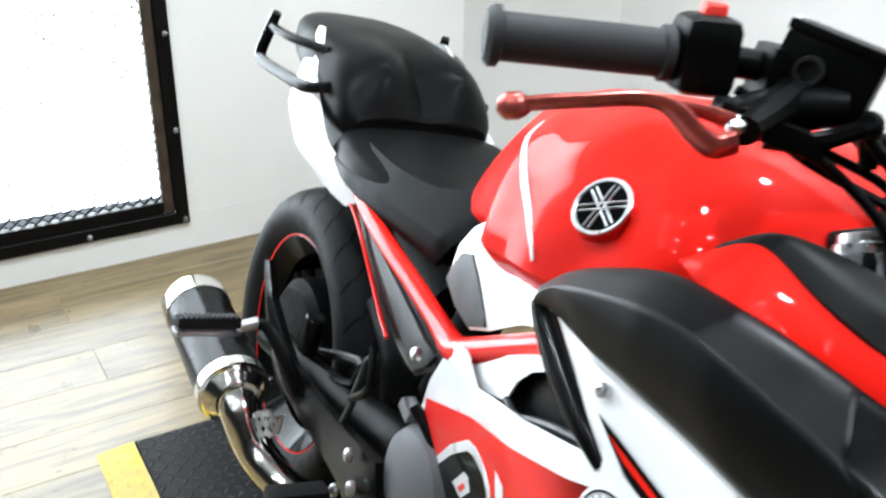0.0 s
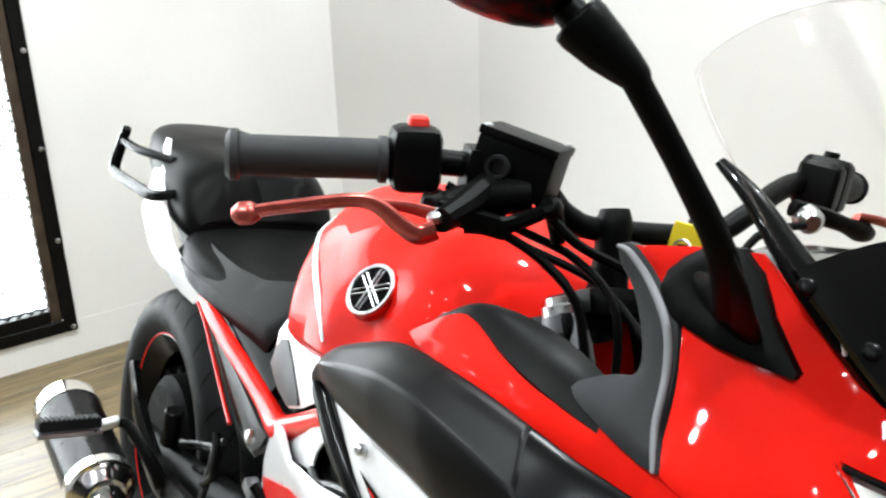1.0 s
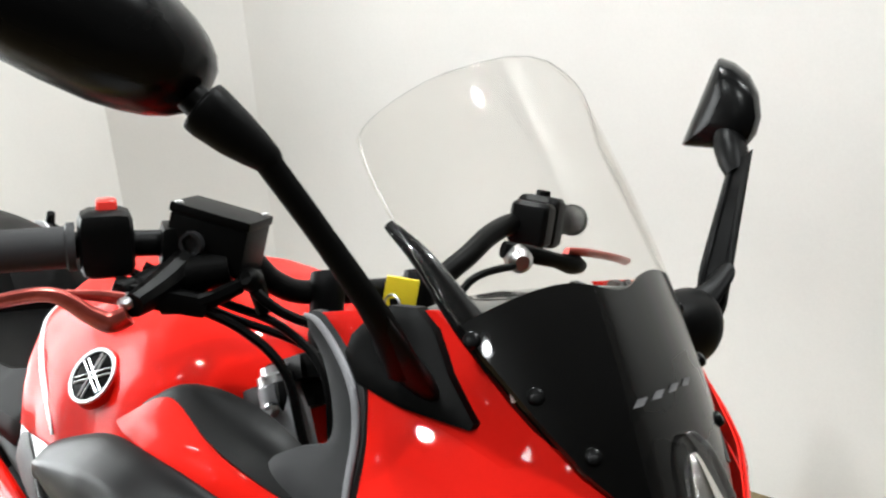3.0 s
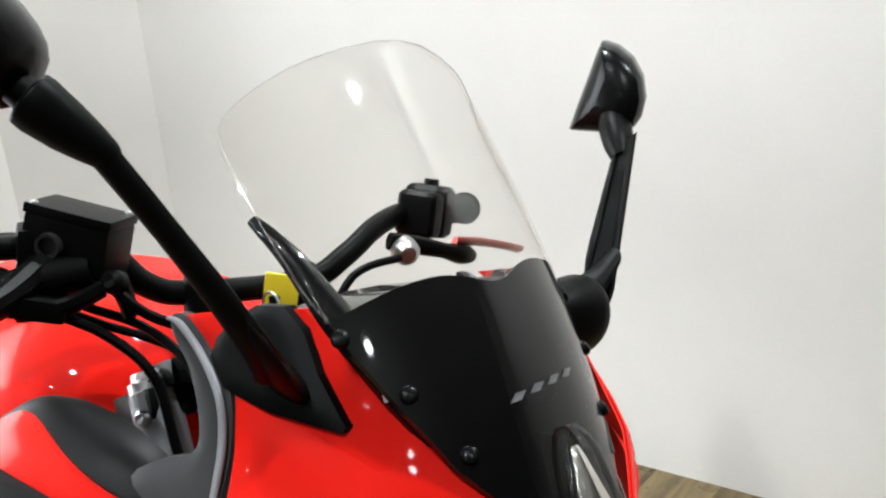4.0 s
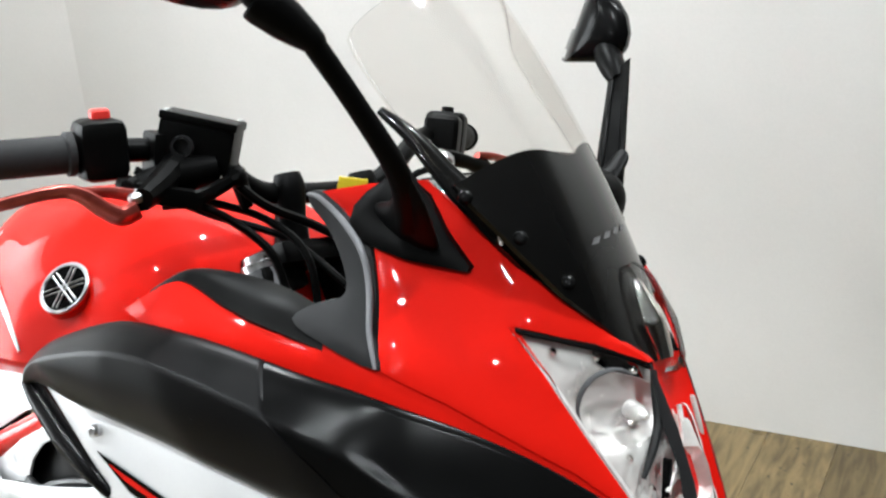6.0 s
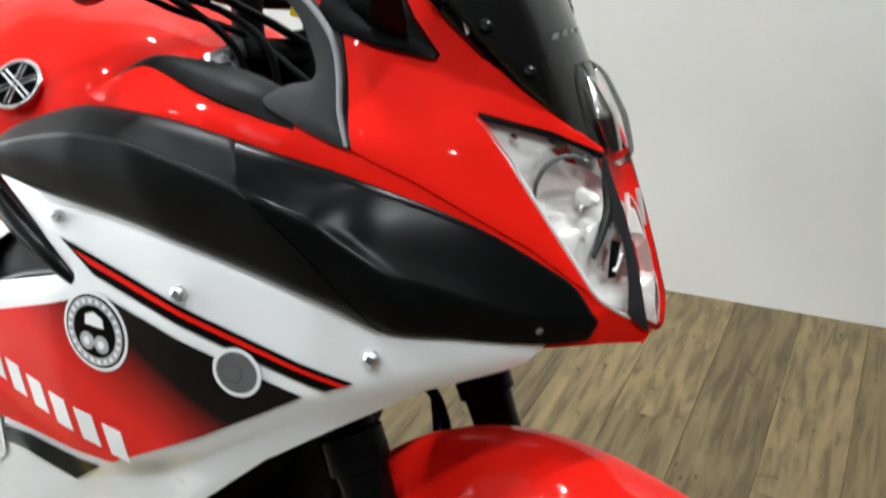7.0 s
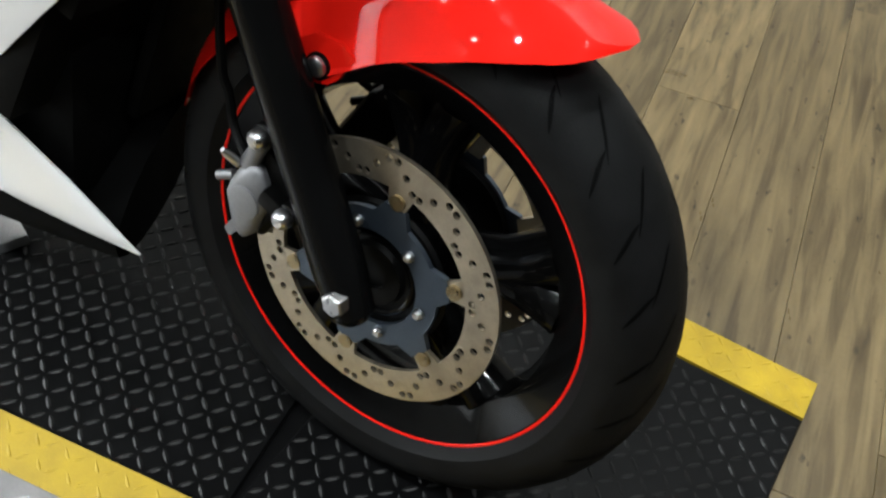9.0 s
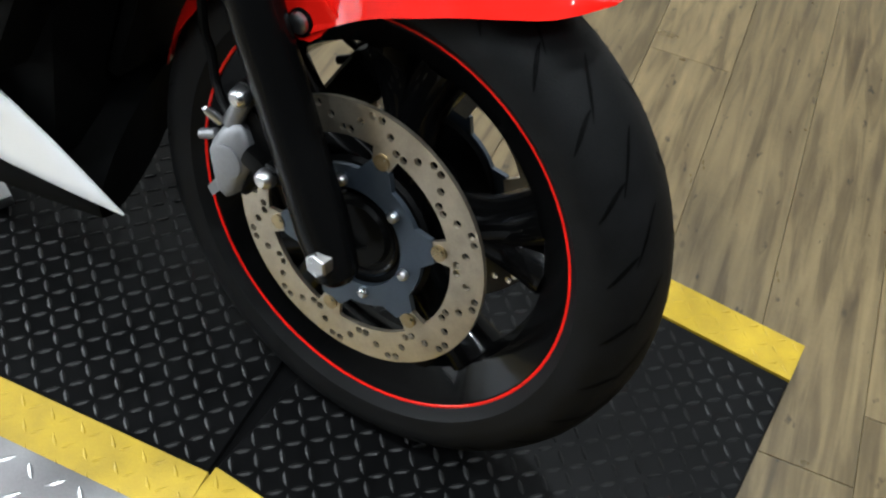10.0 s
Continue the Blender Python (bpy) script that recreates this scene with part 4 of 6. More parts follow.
# plain bars for the model script on the screen's base
for k in range(4):
    a, b = screen_point(-0.42 + 0.19 * k, 0.271 + 0.005 * k, -0.0008), screen_point(-0.32 + 0.19 * k, 0.271 + 0.005 * k, -0.0008)
    c = screen_point(-0.25 + 0.19 * k, 0.284 + 0.005 * k, -0.0008)
    d = screen_point(-0.35 + 0.19 * k, 0.284 + 0.005 * k, -0.0008)
    bm = bmesh.new()
    bm.faces.new([bm.verts.new(q) for q in (a, b, c, d)])
    part("script_bar", bm, ALLOY, bike, smooth=False)
# position lamp at the foot of the screen
bm = tube([(1.408, 0, 0.985), (1.418, 0, 0.970), (1.438, 0, 0.936), (1.452, 0, 0.908), (1.456, 0, 0.898)], [0.004, 0.014, 0.019, 0.016, 0.005], 28, 8)
part("position_lamp", bm, LENS, bike, "clear position lamp")
bm = tube([(1.414, 0, 0.972), (1.432, 0, 0.938), (1.447, 0, 0.908)], [0.003, 0.014, 0.010], 24, 8)
part("position_lamp_reflector", bm, CHROME, bike)

# dash and inner cowl, seen through the screen
rings = []
for x, w, zb, zt in ((1.165, 0.080, 0.95, 0.985), (1.18, 0.10, 0.94, 1.012), (1.22, 0.110, 0.93, 1.040), (1.28, 0.108, 0.92, 1.052), (1.33, 0.088, 0.91, 1.025), (1.39, 0.055, 0.90, 0.955)):
    ring_pts = []
    for j in range(20):
        a = 2 * math.pi * j / 20
        ca, sa = math.cos(a), math.sin(a)
        ring_pts.append((x, w * math.copysign(abs(ca) ** 0.6, ca), (zb + zt) / 2 + (zt - zb) / 2 * math.copysign(abs(sa) ** 0.6, sa)))
    rings.append(ring_pts)
part("instrument_cowl", skin_rings(bmesh.new(), rings), SCREENBLACK, bike, "black instrument cowl")
for s in (-1, 1):
    part("cowl_stay", tube(([(1.222, s * 0.128, 1.100), (1.252, s * 0.119, 1.080)] if s < 0 else [(1.262, s * 0.108, 1.050), (1.272, s * 0.106, 1.044)]) + [(1.290, s * 0.106, 1.044), (1.337, s * 0.086, 1.004), (1.40, s * 0.055, 0.945)], [0.004, 0.008, 0.012, 0.016, 0.014], 12, 5, flat=0.5), SCREENBLACK, bike, "black screen stay")


# mirrors
def far_mirror(base):
    """The mirror on the far side: a round pivot, a wide flat stem with raised edges, and a head with a cut-off rear face."""
    part("mirror_pivot", tube([(1.272, 0.125, 1.000), (1.281, 0.155, 1.005), (1.287, 0.178, 1.009), (1.289, 0.187, 1.010), (1.2895, 0.189, 1.010)], [0.030, 0.040, 0.040, 0.035, 0.028], 28, 2, flat=0.85), IRON, base, "round black mirror pivot")
    rows = []
    view = Vector((-0.55, 0.83, -0.10)).normalized()
    for f in [k / 16 for k in range(17)]:
        left = Vector((1.2375, 0.285, 1.1453)).lerp(Vector((1.270, 0.205, 1.0425)), f) - Vector((0, 0, 0.030)) * max(0.0, f - 0.8) * 5 * 0.5
        right = Vector((1.2606, 0.285, 1.1663)).lerp(Vector((1.3053, 0.205, 1.0098)), f)
        mid, half = (left + right) / 2, (right - left) / 2
        half = half * (1.0 if f < 0.9 else 1.0 - 3.0 * (f - 0.9))
        rows.append([mid + half * a + view * (b * 0.0095) for a, b in ((-1, 0.3), (-1, -0.6), (-0.82, -1.0), (-0.62, -0.9), (-0.52, -0.55), (0.42, -0.55), (0.55, -0.9), (0.80, -1.0), (1, -0.6), (1, 0.3), (0.7, 1), (-0.7, 1))])
    part("stem", skin_rings(bmesh.new(), rows), IRON, base, "flat black stem with raised edges", sharp=30)
    part("knuckle", tube([(1.252, 0.280, 1.140), (1.240, 0.290, 1.152), (1.226, 0.302, 1.166), (1.215, 0.312, 1.178)], [0.010, 0.0150, 0.0165, 0.013], 14, 3), IRON, base)
    outline = [(1.1802, 1.2494), (1.1830, 1.2500), (1.2000, 1.2460), (1.2190, 1.2350), (1.2330, 1.2170), (1.2391, 1.1960), (1.2370, 1.1790), (1.2300, 1.1680), (1.2160, 1.1615), (1.1900, 1.1590), (1.1560, 1.1570), (1.1523, 1.1580), (1.1600, 1.1850), (1.1700, 1.2170)]
    cx, cz = 1.196, 1.200
    axis_ = Vector((-0.50, 0.86, 0.05))
    rows = []
    for d, f in ((-0.040, 0.30), (-0.036, 0.62), (-0.028, 0.85), (-0.015, 0.97), (0.0, 1.0), (0.05, 1.0), (0.085, 0.88), (0.105, 0.55), (0.110, 0.2)):
        rows.append([Vector((cx + (x - cx) * f, 0.33, cz + (z - cz) * f)) + axis_ * d for x, z in outline])
    head = part("mirror_head", skin_rings(bmesh.new(), rows), BLACK, bike, "black mirror housing", sharp=40)
    bm = bmesh.new()
    edge = [Vector((x - 0.0012, 0.33, z)) for x, z in ((1.1790, 1.2440), (1.1545, 1.1620))]
    bm.faces.new([bm.verts.new(q) for q in (edge[0] + axis_ * 0.0, edge[1] + axis_ * 0.0, edge[1] + axis_ * 0.08, edge[0] + axis_ * 0.08)])
    part("mirror_glass", bm, MIRROR, head, smooth=False)


def mirror(s):
    base = fairing([(1.223, 1.031), (1.216, 1.019), (1.217, 1.006), (1.235, 0.990), (1.272, 0.981), (1.317, 0.976), (1.318, 0.980), (1.290, 1.008), (1.270, 1.034), (1.254, 1.046), (1.236, 1.044)], "mirror_base", IRON, "right" if s < 0 else "left",
                   proud=0.006, thick=0.010, edge=0.003, step=0.006, smooth_loop=False, label="black mirror foot")
    out = 0.0 if s < 0 else 0.026
    along = Vector((0.80, 0.25 * -s, -0.45)).normalized()
    across = Vector((0.45, 0.15 * s, 0.75)).normalized()
    grow = 1.0 if s < 0 else 1.35
    rings = []
    for c, ra, rb in (((1.260, s * 0.132, 1.004), 0.034, 0.018), ((1.270, s * 0.142, 1.009), 0.030, 0.0155), ((1.281, s * 0.154, 1.017), 0.023, 0.013), ((1.290, s * 0.170, 1.034), 0.0145, 0.0115), ((1.292, s * 0.189, 1.054), 0.0112, 0.0098)):
        rings.append([Vector(c) + Vector((0, out, 0)) + along * (ra * math.cos(a)) + across * (grow * rb * math.sin(a)) for a in (2 * math.pi * j / 24 for j in range(24))])
    part("mirror_foot", skin_rings(bmesh.new(), rings), IRON, base)
    if s > 0:
        far_mirror(base)
        return
    part("stem", tube([(1.278, -0.150, 1.012), (1.293, -0.190, 1.056), (1.277, -0.226, 1.106), (1.2575, -0.2595, 1.152)], [0.0125, 0.0095, 0.0084, 0.0088], 12, 6, flat=0.75), IRON, base)
    part("clevis", tube([(1.260, -0.256, 1.147), (1.2575, -0.2595, 1.152), (1.246, -0.272, 1.163), (1.236, -0.283, 1.173), (1.2325, -0.2865, 1.1765), (1.2315, -0.2875, 1.1775)], [0.0088, 0.0105, 0.0150, 0.0172, 0.0170, 0.0150], 12, 3, flat=0.75), IRON, base, sharp=40)
    part("knuckle", tube([(1.234, -0.285, 1.175), (1.224, -0.293, 1.184), (1.214, -0.301, 1.193), (1.204, -0.312, 1.203)], [0.0110, 0.0095, 0.0095, 0.0125], 12, 3), IRON, base)
    rings = []
    for k, (dx, f) in enumerate(((-0.030, 0.965), (-0.031, 1.0), (-0.02, 1.0), (0.0, 0.96), (0.02, 0.82), (0.034, 0.56), (0.040, 0.2))):
        ring_pts = []
        for j in range(28):
            a = 2 * math.pi * j / 28
            ca, sa = math.cos(a), math.sin(a)
            yy = 0.088 * math.copysign(abs(ca) ** 0.75, ca) * f
            zz = 0.044 * math.copysign(abs(sa) ** 0.75, sa) * f * (1 + 0.18 * ca)
            ring_pts.append(Vector((dx, s * yy, zz)))
        rings.append(ring_pts)
    bm = skin_rings(bmesh.new(), rings)
    m = pose(1.186, -0.350, 1.226, -24, -10, -36)
    bm.transform(m)
    head = part("mirror_head", bm, BLACK, bike, "black mirror housing")
    bm = bmesh.new()
    bm.faces.new([bm.verts.new(m @ Vector((-0.0315, p.y * 0.95, p.z * 0.95))) for p in rings[1]])
    part("mirror_glass", bm, MIRROR, head, smooth=False)


mirror(-1)
mirror(1)


# tank: rings along x
def super_ring(x, w, zb, zt, zw, n=40, e=0.8, lower=0.9):
    """Closed section: widest (half width w) at height zw, from zb to zt."""
    out = []
    for j in range(n):
        a = 2 * math.pi * j / n
        ca, sa = math.cos(a), math.sin(a)
        h = (zt - zw) if sa > 0 else (zw - zb)
        ee = e if sa > 0 else lower
        out.append(Vector((x, w * math.copysign(abs(ca) ** ee, ca), zw + h * math.copysign(abs(sa) ** ee, sa))))
    return out


def loft(stations, n=4, **k):
    c = spline([Vector((a, b, 0)) for a, b, *_ in stations], n)
    rings = []
    ts = np.linspace(0, len(stations) - 1, (len(stations) - 1) * n + 1)
    cols = [np.array([v for v in col]) for col in zip(*stations)]
    for t in ts:
        i = min(int(t), len(stations) - 2)
        f = t - i
        row = []
        for col in cols:
            p = [col[min(max(i + q, 0), len(col) - 1)] for q in (-1, 0, 1, 2)]
            row.append(0.5 * (2 * p[1] + (p[2] - p[0]) * f + (2 * p[0] - 5 * p[1] + 4 * p[2] - p[3]) * f * f + (3 * p[1] - p[0] - 3 * p[2] + p[3]) * f ** 3))
        rings.append(super_ring(*[float(q) for q in row], **k))
    return skin_rings(bmesh.new(), rings)


TANK = [(0.455, 0.045, 0.69, 0.735, 0.715), (0.49, 0.075, 0.69, 0.800, 0.740), (0.535, 0.094, 0.69, 0.866, 0.755), (0.59, 0.108, 0.68, 0.925, 0.770), (0.65, 0.136, 0.69, 0.950, 0.778), (0.705, 0.186, 0.69, 0.962, 0.785), (0.76, 0.193, 0.70, 0.972, 0.792),
        (0.81, 0.196, 0.71, 0.980, 0.797), (0.88, 0.187, 0.72, 0.981, 0.805), (0.95, 0.180, 0.74, 0.978, 0.815), (1.02, 0.148, 0.77, 0.958, 0.835), (1.07, 0.102, 0.80, 0.925, 0.85), (1.09, 0.05, 0.83, 0.90, 0.855)]
part("fuel_tank", loft(TANK, 5, e=0.80, lower=1.5), RED, bike, "red gloss fuel tank")
# tank emblem: a ring with three crossing bars
def tank_at(x, a):
    w, zb, zt, zw = (float(np.interp(x, [q[0] for q in TANK], [q[k] for q in TANK])) for k in (1, 2, 3, 4))
    return Vector((x, -w * math.cos(a) ** 0.80, zw + (zt - zw) * math.sin(a) ** 0.80))


# white pinstripe along the knee recess
part("pinstripe", tube([tank_at(x, a) + Vector((0, -0.001, 0.001)) for x, a in ((0.690, 0.75), (0.705, 0.60), (0.730, 0.45), (0.755, 0.335), (0.785, 0.20), (0.815, 0.03))], [0.0015, 0.0045, 0.005, 0.005, 0.0045, 0.002], 8, 5, flat=0.5), WHITE, bike)
EA = 0.376
en = (tank_at(0.893, EA) - tank_at(0.853, EA)).cross(tank_at(0.873, EA + 0.05) - tank_at(0.873, EA - 0.05)).normalized()
en = en if en.y < 0 else -en
en = (en + Vector((0.06, 0.08, 0.26))).normalized()
em = Matrix.Translation(tank_at(0.873, EA) + en * 0.0055) @ en.to_track_quat("-Y", "Z").to_matrix().to_4x4()
part("emblem_pad", revolve([(0.0, -0.001), (0.0285, -0.001), (0.0300, 0.0005), (0.0310, 0.008)], em, 36), RED, bike)
part("emblem", revolve([(0.0248, -0.001), (0.0290, -0.001), (0.0290, -0.0028), (0.0284, -0.0034), (0.0254, -0.0034), (0.0248, -0.0028)], em, 36, closed=True), STEEL, bike, "round silver emblem on black")
part("emblem_field", revolve([(0.0, -0.002), (0.0250, -0.0015)], em, 32), GLOSSBLACK, bike)
for k in range(3):
    for off in (-0.0026, 0.0026):
        part("emblem_bar", block((0.046, 0.0025, 0.0022), em @ pose(0, -0.0025, 0, 0, 90 + 60 * k) @ pose(0, 0, off), 0.0008, seg=1), STEEL, bike)

# seats
part("rider_seat", loft([(0.165, 0.118, 0.69, 0.755, 0.72), (0.21, 0.145, 0.685, 0.760, 0.722), (0.29, 0.152, 0.675, 0.752, 0.715), (0.37, 0.138, 0.662, 0.746, 0.71), (0.44, 0.116, 0.652, 0.748, 0.70), (0.495, 0.100, 0.652, 0.766, 0.70), (0.535, 0.07, 0.67, 0.785, 0.73)], 5, e=0.55, lower=0.6), VINYL, bike, "black vinyl rider seat")
pillion = loft([(-0.205, 0.06, 0.79, 0.845, 0.82), (-0.17, 0.095, 0.775, 0.866, 0.82), (-0.07, 0.120, 0.76, 0.873, 0.81), (0.03, 0.134, 0.74, 0.868, 0.79), (0.09, 0.138, 0.725, 0.858, 0.775), (0.135, 0.136, 0.72, 0.838, 0.765), (0.17, 0.130, 0.72, 0.805, 0.757), (0.192, 0.115, 0.725, 0.775, 0.75)], 7, e=0.6, lower=0.7)
for v in pillion.verts:   # two raised cushions towards the rider
    if v.co.z > 0.76:
        lobe = sum(math.exp(-((v.co.x - 0.125) / 0.06) ** 2 - ((v.co.y - c) / 0.042) ** 2) for c in (-0.062, 0.062))
        dip = math.exp(-((v.co.x - 0.12) / 0.07) ** 2 - (v.co.y / 0.028) ** 2)
        v.co += Vector((0.034 * lobe - 0.016 * dip, 0, 0.010 * lobe - 0.012 * dip))
part("pillion_seat", pillion, VINYL, bike, "black vinyl pillion seat with two raised cushions")

# tail, grab rails, frame tubes, side covers on both sides
def flat_panel(loop, ys, name, material, s, label="", thick=0.004, parent=bike, lean=None, step=0.018, smooth_loop=False):
    yf = lambda x, z: float(np.interp(x, *ys))
    def lift(x, z, depth):
        return Vector((x, s * (yf(x, z) + (lean(x, z) if lean else 0.0) - depth), z))
    return part(name, sheet(loop, lift, thick, step, 0.002, smooth_loop), material, parent, label)


for s in (-1, 1):
    flat_panel([(-0.032, 0.738), (0.024, 0.680), (0.12, 0.662), (0.20, 0.652), (0.245, 0.648), (0.303, 0.679), (0.25, 0.705), (0.17, 0.738), (0.10, 0.775), (0.065, 0.80), (0.03, 0.845), (0.0, 0.865), (-0.03, 0.862), (-0.04, 0.80)],
               ([-0.21, -0.1, 0.05, 0.2, 0.31], [0.09, 0.135, 0.158, 0.158, 0.145]), "tail_panel", WHITE, s, "white gloss tail panel", lean=lambda x, z: -0.25 * abs(z - 0.73))
    rail = part("grab_rail", tube([(0.12, s * 0.130, 0.797), (0.09, s * 0.160, 0.784), (0.0, s * 0.168, 0.780), (-0.10, s * 0.172, 0.778), (-0.122, s * 0.170, 0.790), (-0.108, s * 0.166, 0.83), (-0.095, s * 0.162, 0.862)], [0.007, 0.010, 0.010, 0.010, 0.010, 0.010, 0.008], 8, 4), BLACK, bike, "black grab rail")
    part("grab_stay", tube([(-0.105, s * 0.165, 0.838), (-0.03, s * 0.155, 0.836), (0.06, s * 0.12, 0.838)], 0.008, 8, 4), BLACK, rail)
    part("frame_tube", tube([(0.25, s * 0.122, 0.694), (0.345, s * 0.142, 0.681), (0.44, s * 0.150, 0.668), (0.534, s * 0.152, 0.655), (0.615, s * 0.156, 0.644), (0.672, s * 0.162, 0.640), (0.722, s * 0.170, 0.664), (0.813, s * 0.182, 0.716), (0.90, s * 0.20, 0.765)], [0.011, 0.0118, 0.0122, 0.0125, 0.013, 0.0165, 0.0155, 0.015, 0.015], 16, 5), MUDRED, bike, "red gloss frame tube")
    flat_panel([(0.262, 0.666), (0.318, 0.628), (0.363, 0.606), (0.427, 0.578), (0.489, 0.556), (0.535, 0.545), (0.575, 0.548), (0.614, 0.575), (0.650, 0.612), (0.672, 0.640), (0.60, 0.644), (0.52, 0.656), (0.44, 0.667), (0.33, 0.688)], ([0.3, 0.5, 0.7], [0.126, 0.140, 0.156]), "side_cover", BLACK, s, "satin black side cover")
    flat_panel([(0.330, 0.660), (0.412, 0.638), (0.496, 0.622), (0.585, 0.604), (0.622, 0.602), (0.600, 0.574), (0.573, 0.557), (0.540, 0.566), (0.491, 0.584), (0.422, 0.612), (0.363, 0.637)], ([0.3, 0.5, 0.7], [0.131, 0.145, 0.161]), "side_cover_insert", GREY, s, "grey insert")
    flat_panel([(0.185, 0.722), (0.256, 0.698), (0.336, 0.687), (0.415, 0.684), (0.488, 0.681), (0.528, 0.678), (0.548, 0.709), (0.558, 0.736), (0.578, 0.782), (0.52, 0.775), (0.44, 0.752), (0.36, 0.748), (0.26, 0.752), (0.18, 0.752)], ([0.18, 0.28, 0.37, 0.45, 0.53, 0.58], [0.150, 0.155, 0.148, 0.138, 0.128, 0.118]), "seat_skirt", VINYL, s, "black vinyl side of the rider seat", lean=lambda x, z: -1.0 * max(0.0, z - 0.715), thick=0.006, step=0.012)
    part("side_cover_edge", tube([(0.250, s * 0.128, 0.662), (0.307, s * 0.131, 0.641), (0.380, s * 0.136, 0.602), (0.446, s * 0.142, 0.570), (0.487, s * 0.147, 0.556)], 0.0032, 8, 4), MUDRED, bike)
    bolt(bike, (0.598, s * 0.164, 0.592), 0.009, (0, s, 0.1), STEEL)
    flat_panel([(0.602, 0.70), (0.610, 0.742), (0.624, 0.769), (0.647, 0.786), (0.675, 0.792), (0.733, 0.786), (0.801, 0.774), (0.84, 0.752), (0.80, 0.735), (0.735, 0.694), (0.692, 0.674), (0.645, 0.678)], ([0.6, 0.7, 0.85], [0.150, 0.165, 0.186]), "knee_cover", WHITE, s, "white knee cover", lean=lambda x, z: -0.3 * max(0, z - 0.74))
    flat_panel([(0.606, 0.697), (0.618, 0.722), (0.634, 0.741), (0.655, 0.748), (0.690, 0.732), (0.722, 0.708), (0.730, 0.696), (0.692, 0.677), (0.645, 0.681)], ([0.6, 0.7, 0.85], [0.155, 0.169, 0.19]), "knee_insert", GREY, s, "grey rubbed insert", lean=lambda x, z: -0.3 * max(0, z - 0.74))

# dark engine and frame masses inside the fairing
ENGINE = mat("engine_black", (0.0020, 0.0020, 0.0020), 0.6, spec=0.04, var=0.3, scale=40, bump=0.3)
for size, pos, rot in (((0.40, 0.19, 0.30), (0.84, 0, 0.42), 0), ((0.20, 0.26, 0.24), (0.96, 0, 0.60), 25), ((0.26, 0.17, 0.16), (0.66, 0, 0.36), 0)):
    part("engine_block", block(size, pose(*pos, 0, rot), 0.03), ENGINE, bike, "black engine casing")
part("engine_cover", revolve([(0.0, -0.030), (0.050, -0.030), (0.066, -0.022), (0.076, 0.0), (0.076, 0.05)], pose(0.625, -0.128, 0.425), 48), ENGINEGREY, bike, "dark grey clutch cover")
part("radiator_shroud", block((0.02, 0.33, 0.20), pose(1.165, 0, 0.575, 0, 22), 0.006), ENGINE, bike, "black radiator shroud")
# added black block: stands for the darkness seen between fork and fairing
part("gap_filler", block((0.018, 0.19, 0.27), pose(1.128, 0.065, 0.445, 0, 14), 0.008), ENGINE, bike, "black block added to darken the gap behind the fork")
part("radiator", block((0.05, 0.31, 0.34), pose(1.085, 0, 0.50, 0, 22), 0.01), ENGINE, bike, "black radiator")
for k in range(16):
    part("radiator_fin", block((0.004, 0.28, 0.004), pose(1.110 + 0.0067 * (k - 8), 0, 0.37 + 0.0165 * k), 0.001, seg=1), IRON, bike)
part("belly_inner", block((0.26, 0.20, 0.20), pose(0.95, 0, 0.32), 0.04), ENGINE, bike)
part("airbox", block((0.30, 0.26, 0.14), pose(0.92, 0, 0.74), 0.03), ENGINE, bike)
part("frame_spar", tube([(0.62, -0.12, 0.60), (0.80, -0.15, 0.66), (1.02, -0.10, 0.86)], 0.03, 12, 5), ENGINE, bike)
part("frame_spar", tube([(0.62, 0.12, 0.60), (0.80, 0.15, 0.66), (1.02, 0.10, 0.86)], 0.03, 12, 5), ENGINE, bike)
# intake duct in the gap of the fairing
for side in ("right", "left"):
    fairing([(0.73, 0.635), (0.73, 0.67), (0.80, 0.72), (0.90, 0.765), (0.97, 0.775), (1.06, 0.735), (0.98, 0.70), (0.86, 0.66)], "air_duct", IRON, side, proud=-0.030, thick=0.02, label="black intake duct", smooth_loop=False)
    fairing([(0.715, 0.645), (0.78, 0.69), (0.86, 0.735), (0.916, 0.765), (0.918, 0.750), (0.880, 0.728), (0.850, 0.70), (0.832, 0.668), (0.78, 0.648), (0.74, 0.628)], "duct_panel", WHITE, side, proud=-0.012, label="white panel above the intake", smooth_loop=False)
    s = -1 if side == "right" else 1
    part("duct_rib", tube([(x, s * (half_width(x, z) - 0.014), z) for x, z in ((0.835, 0.672), (0.865, 0.672), (0.90, 0.690), (0.95, 0.712), (1.02, 0.734))], 0.0045, 8, 4), GREY, bike)
    part("duct_rib", tube([(x, s * (half_width(x, z) - 0.018), z) for x, z in ((0.918, 0.752), (0.935, 0.742), (0.97, 0.733), (1.01, 0.728))], 0.005, 8, 4), GREY, bike)

# ---- front end, steered slightly to the right ----
RAKE, STEER = 26.0, 8.0
HUB = Vector((1.452, -0.012, 0.296))
axis = Vector((-math.sin(radians(RAKE)), 0, math.cos(radians(RAKE))))
ST = Matrix.Translation(HUB) @ Matrix.Rotation(radians(-STEER), 4, axis)


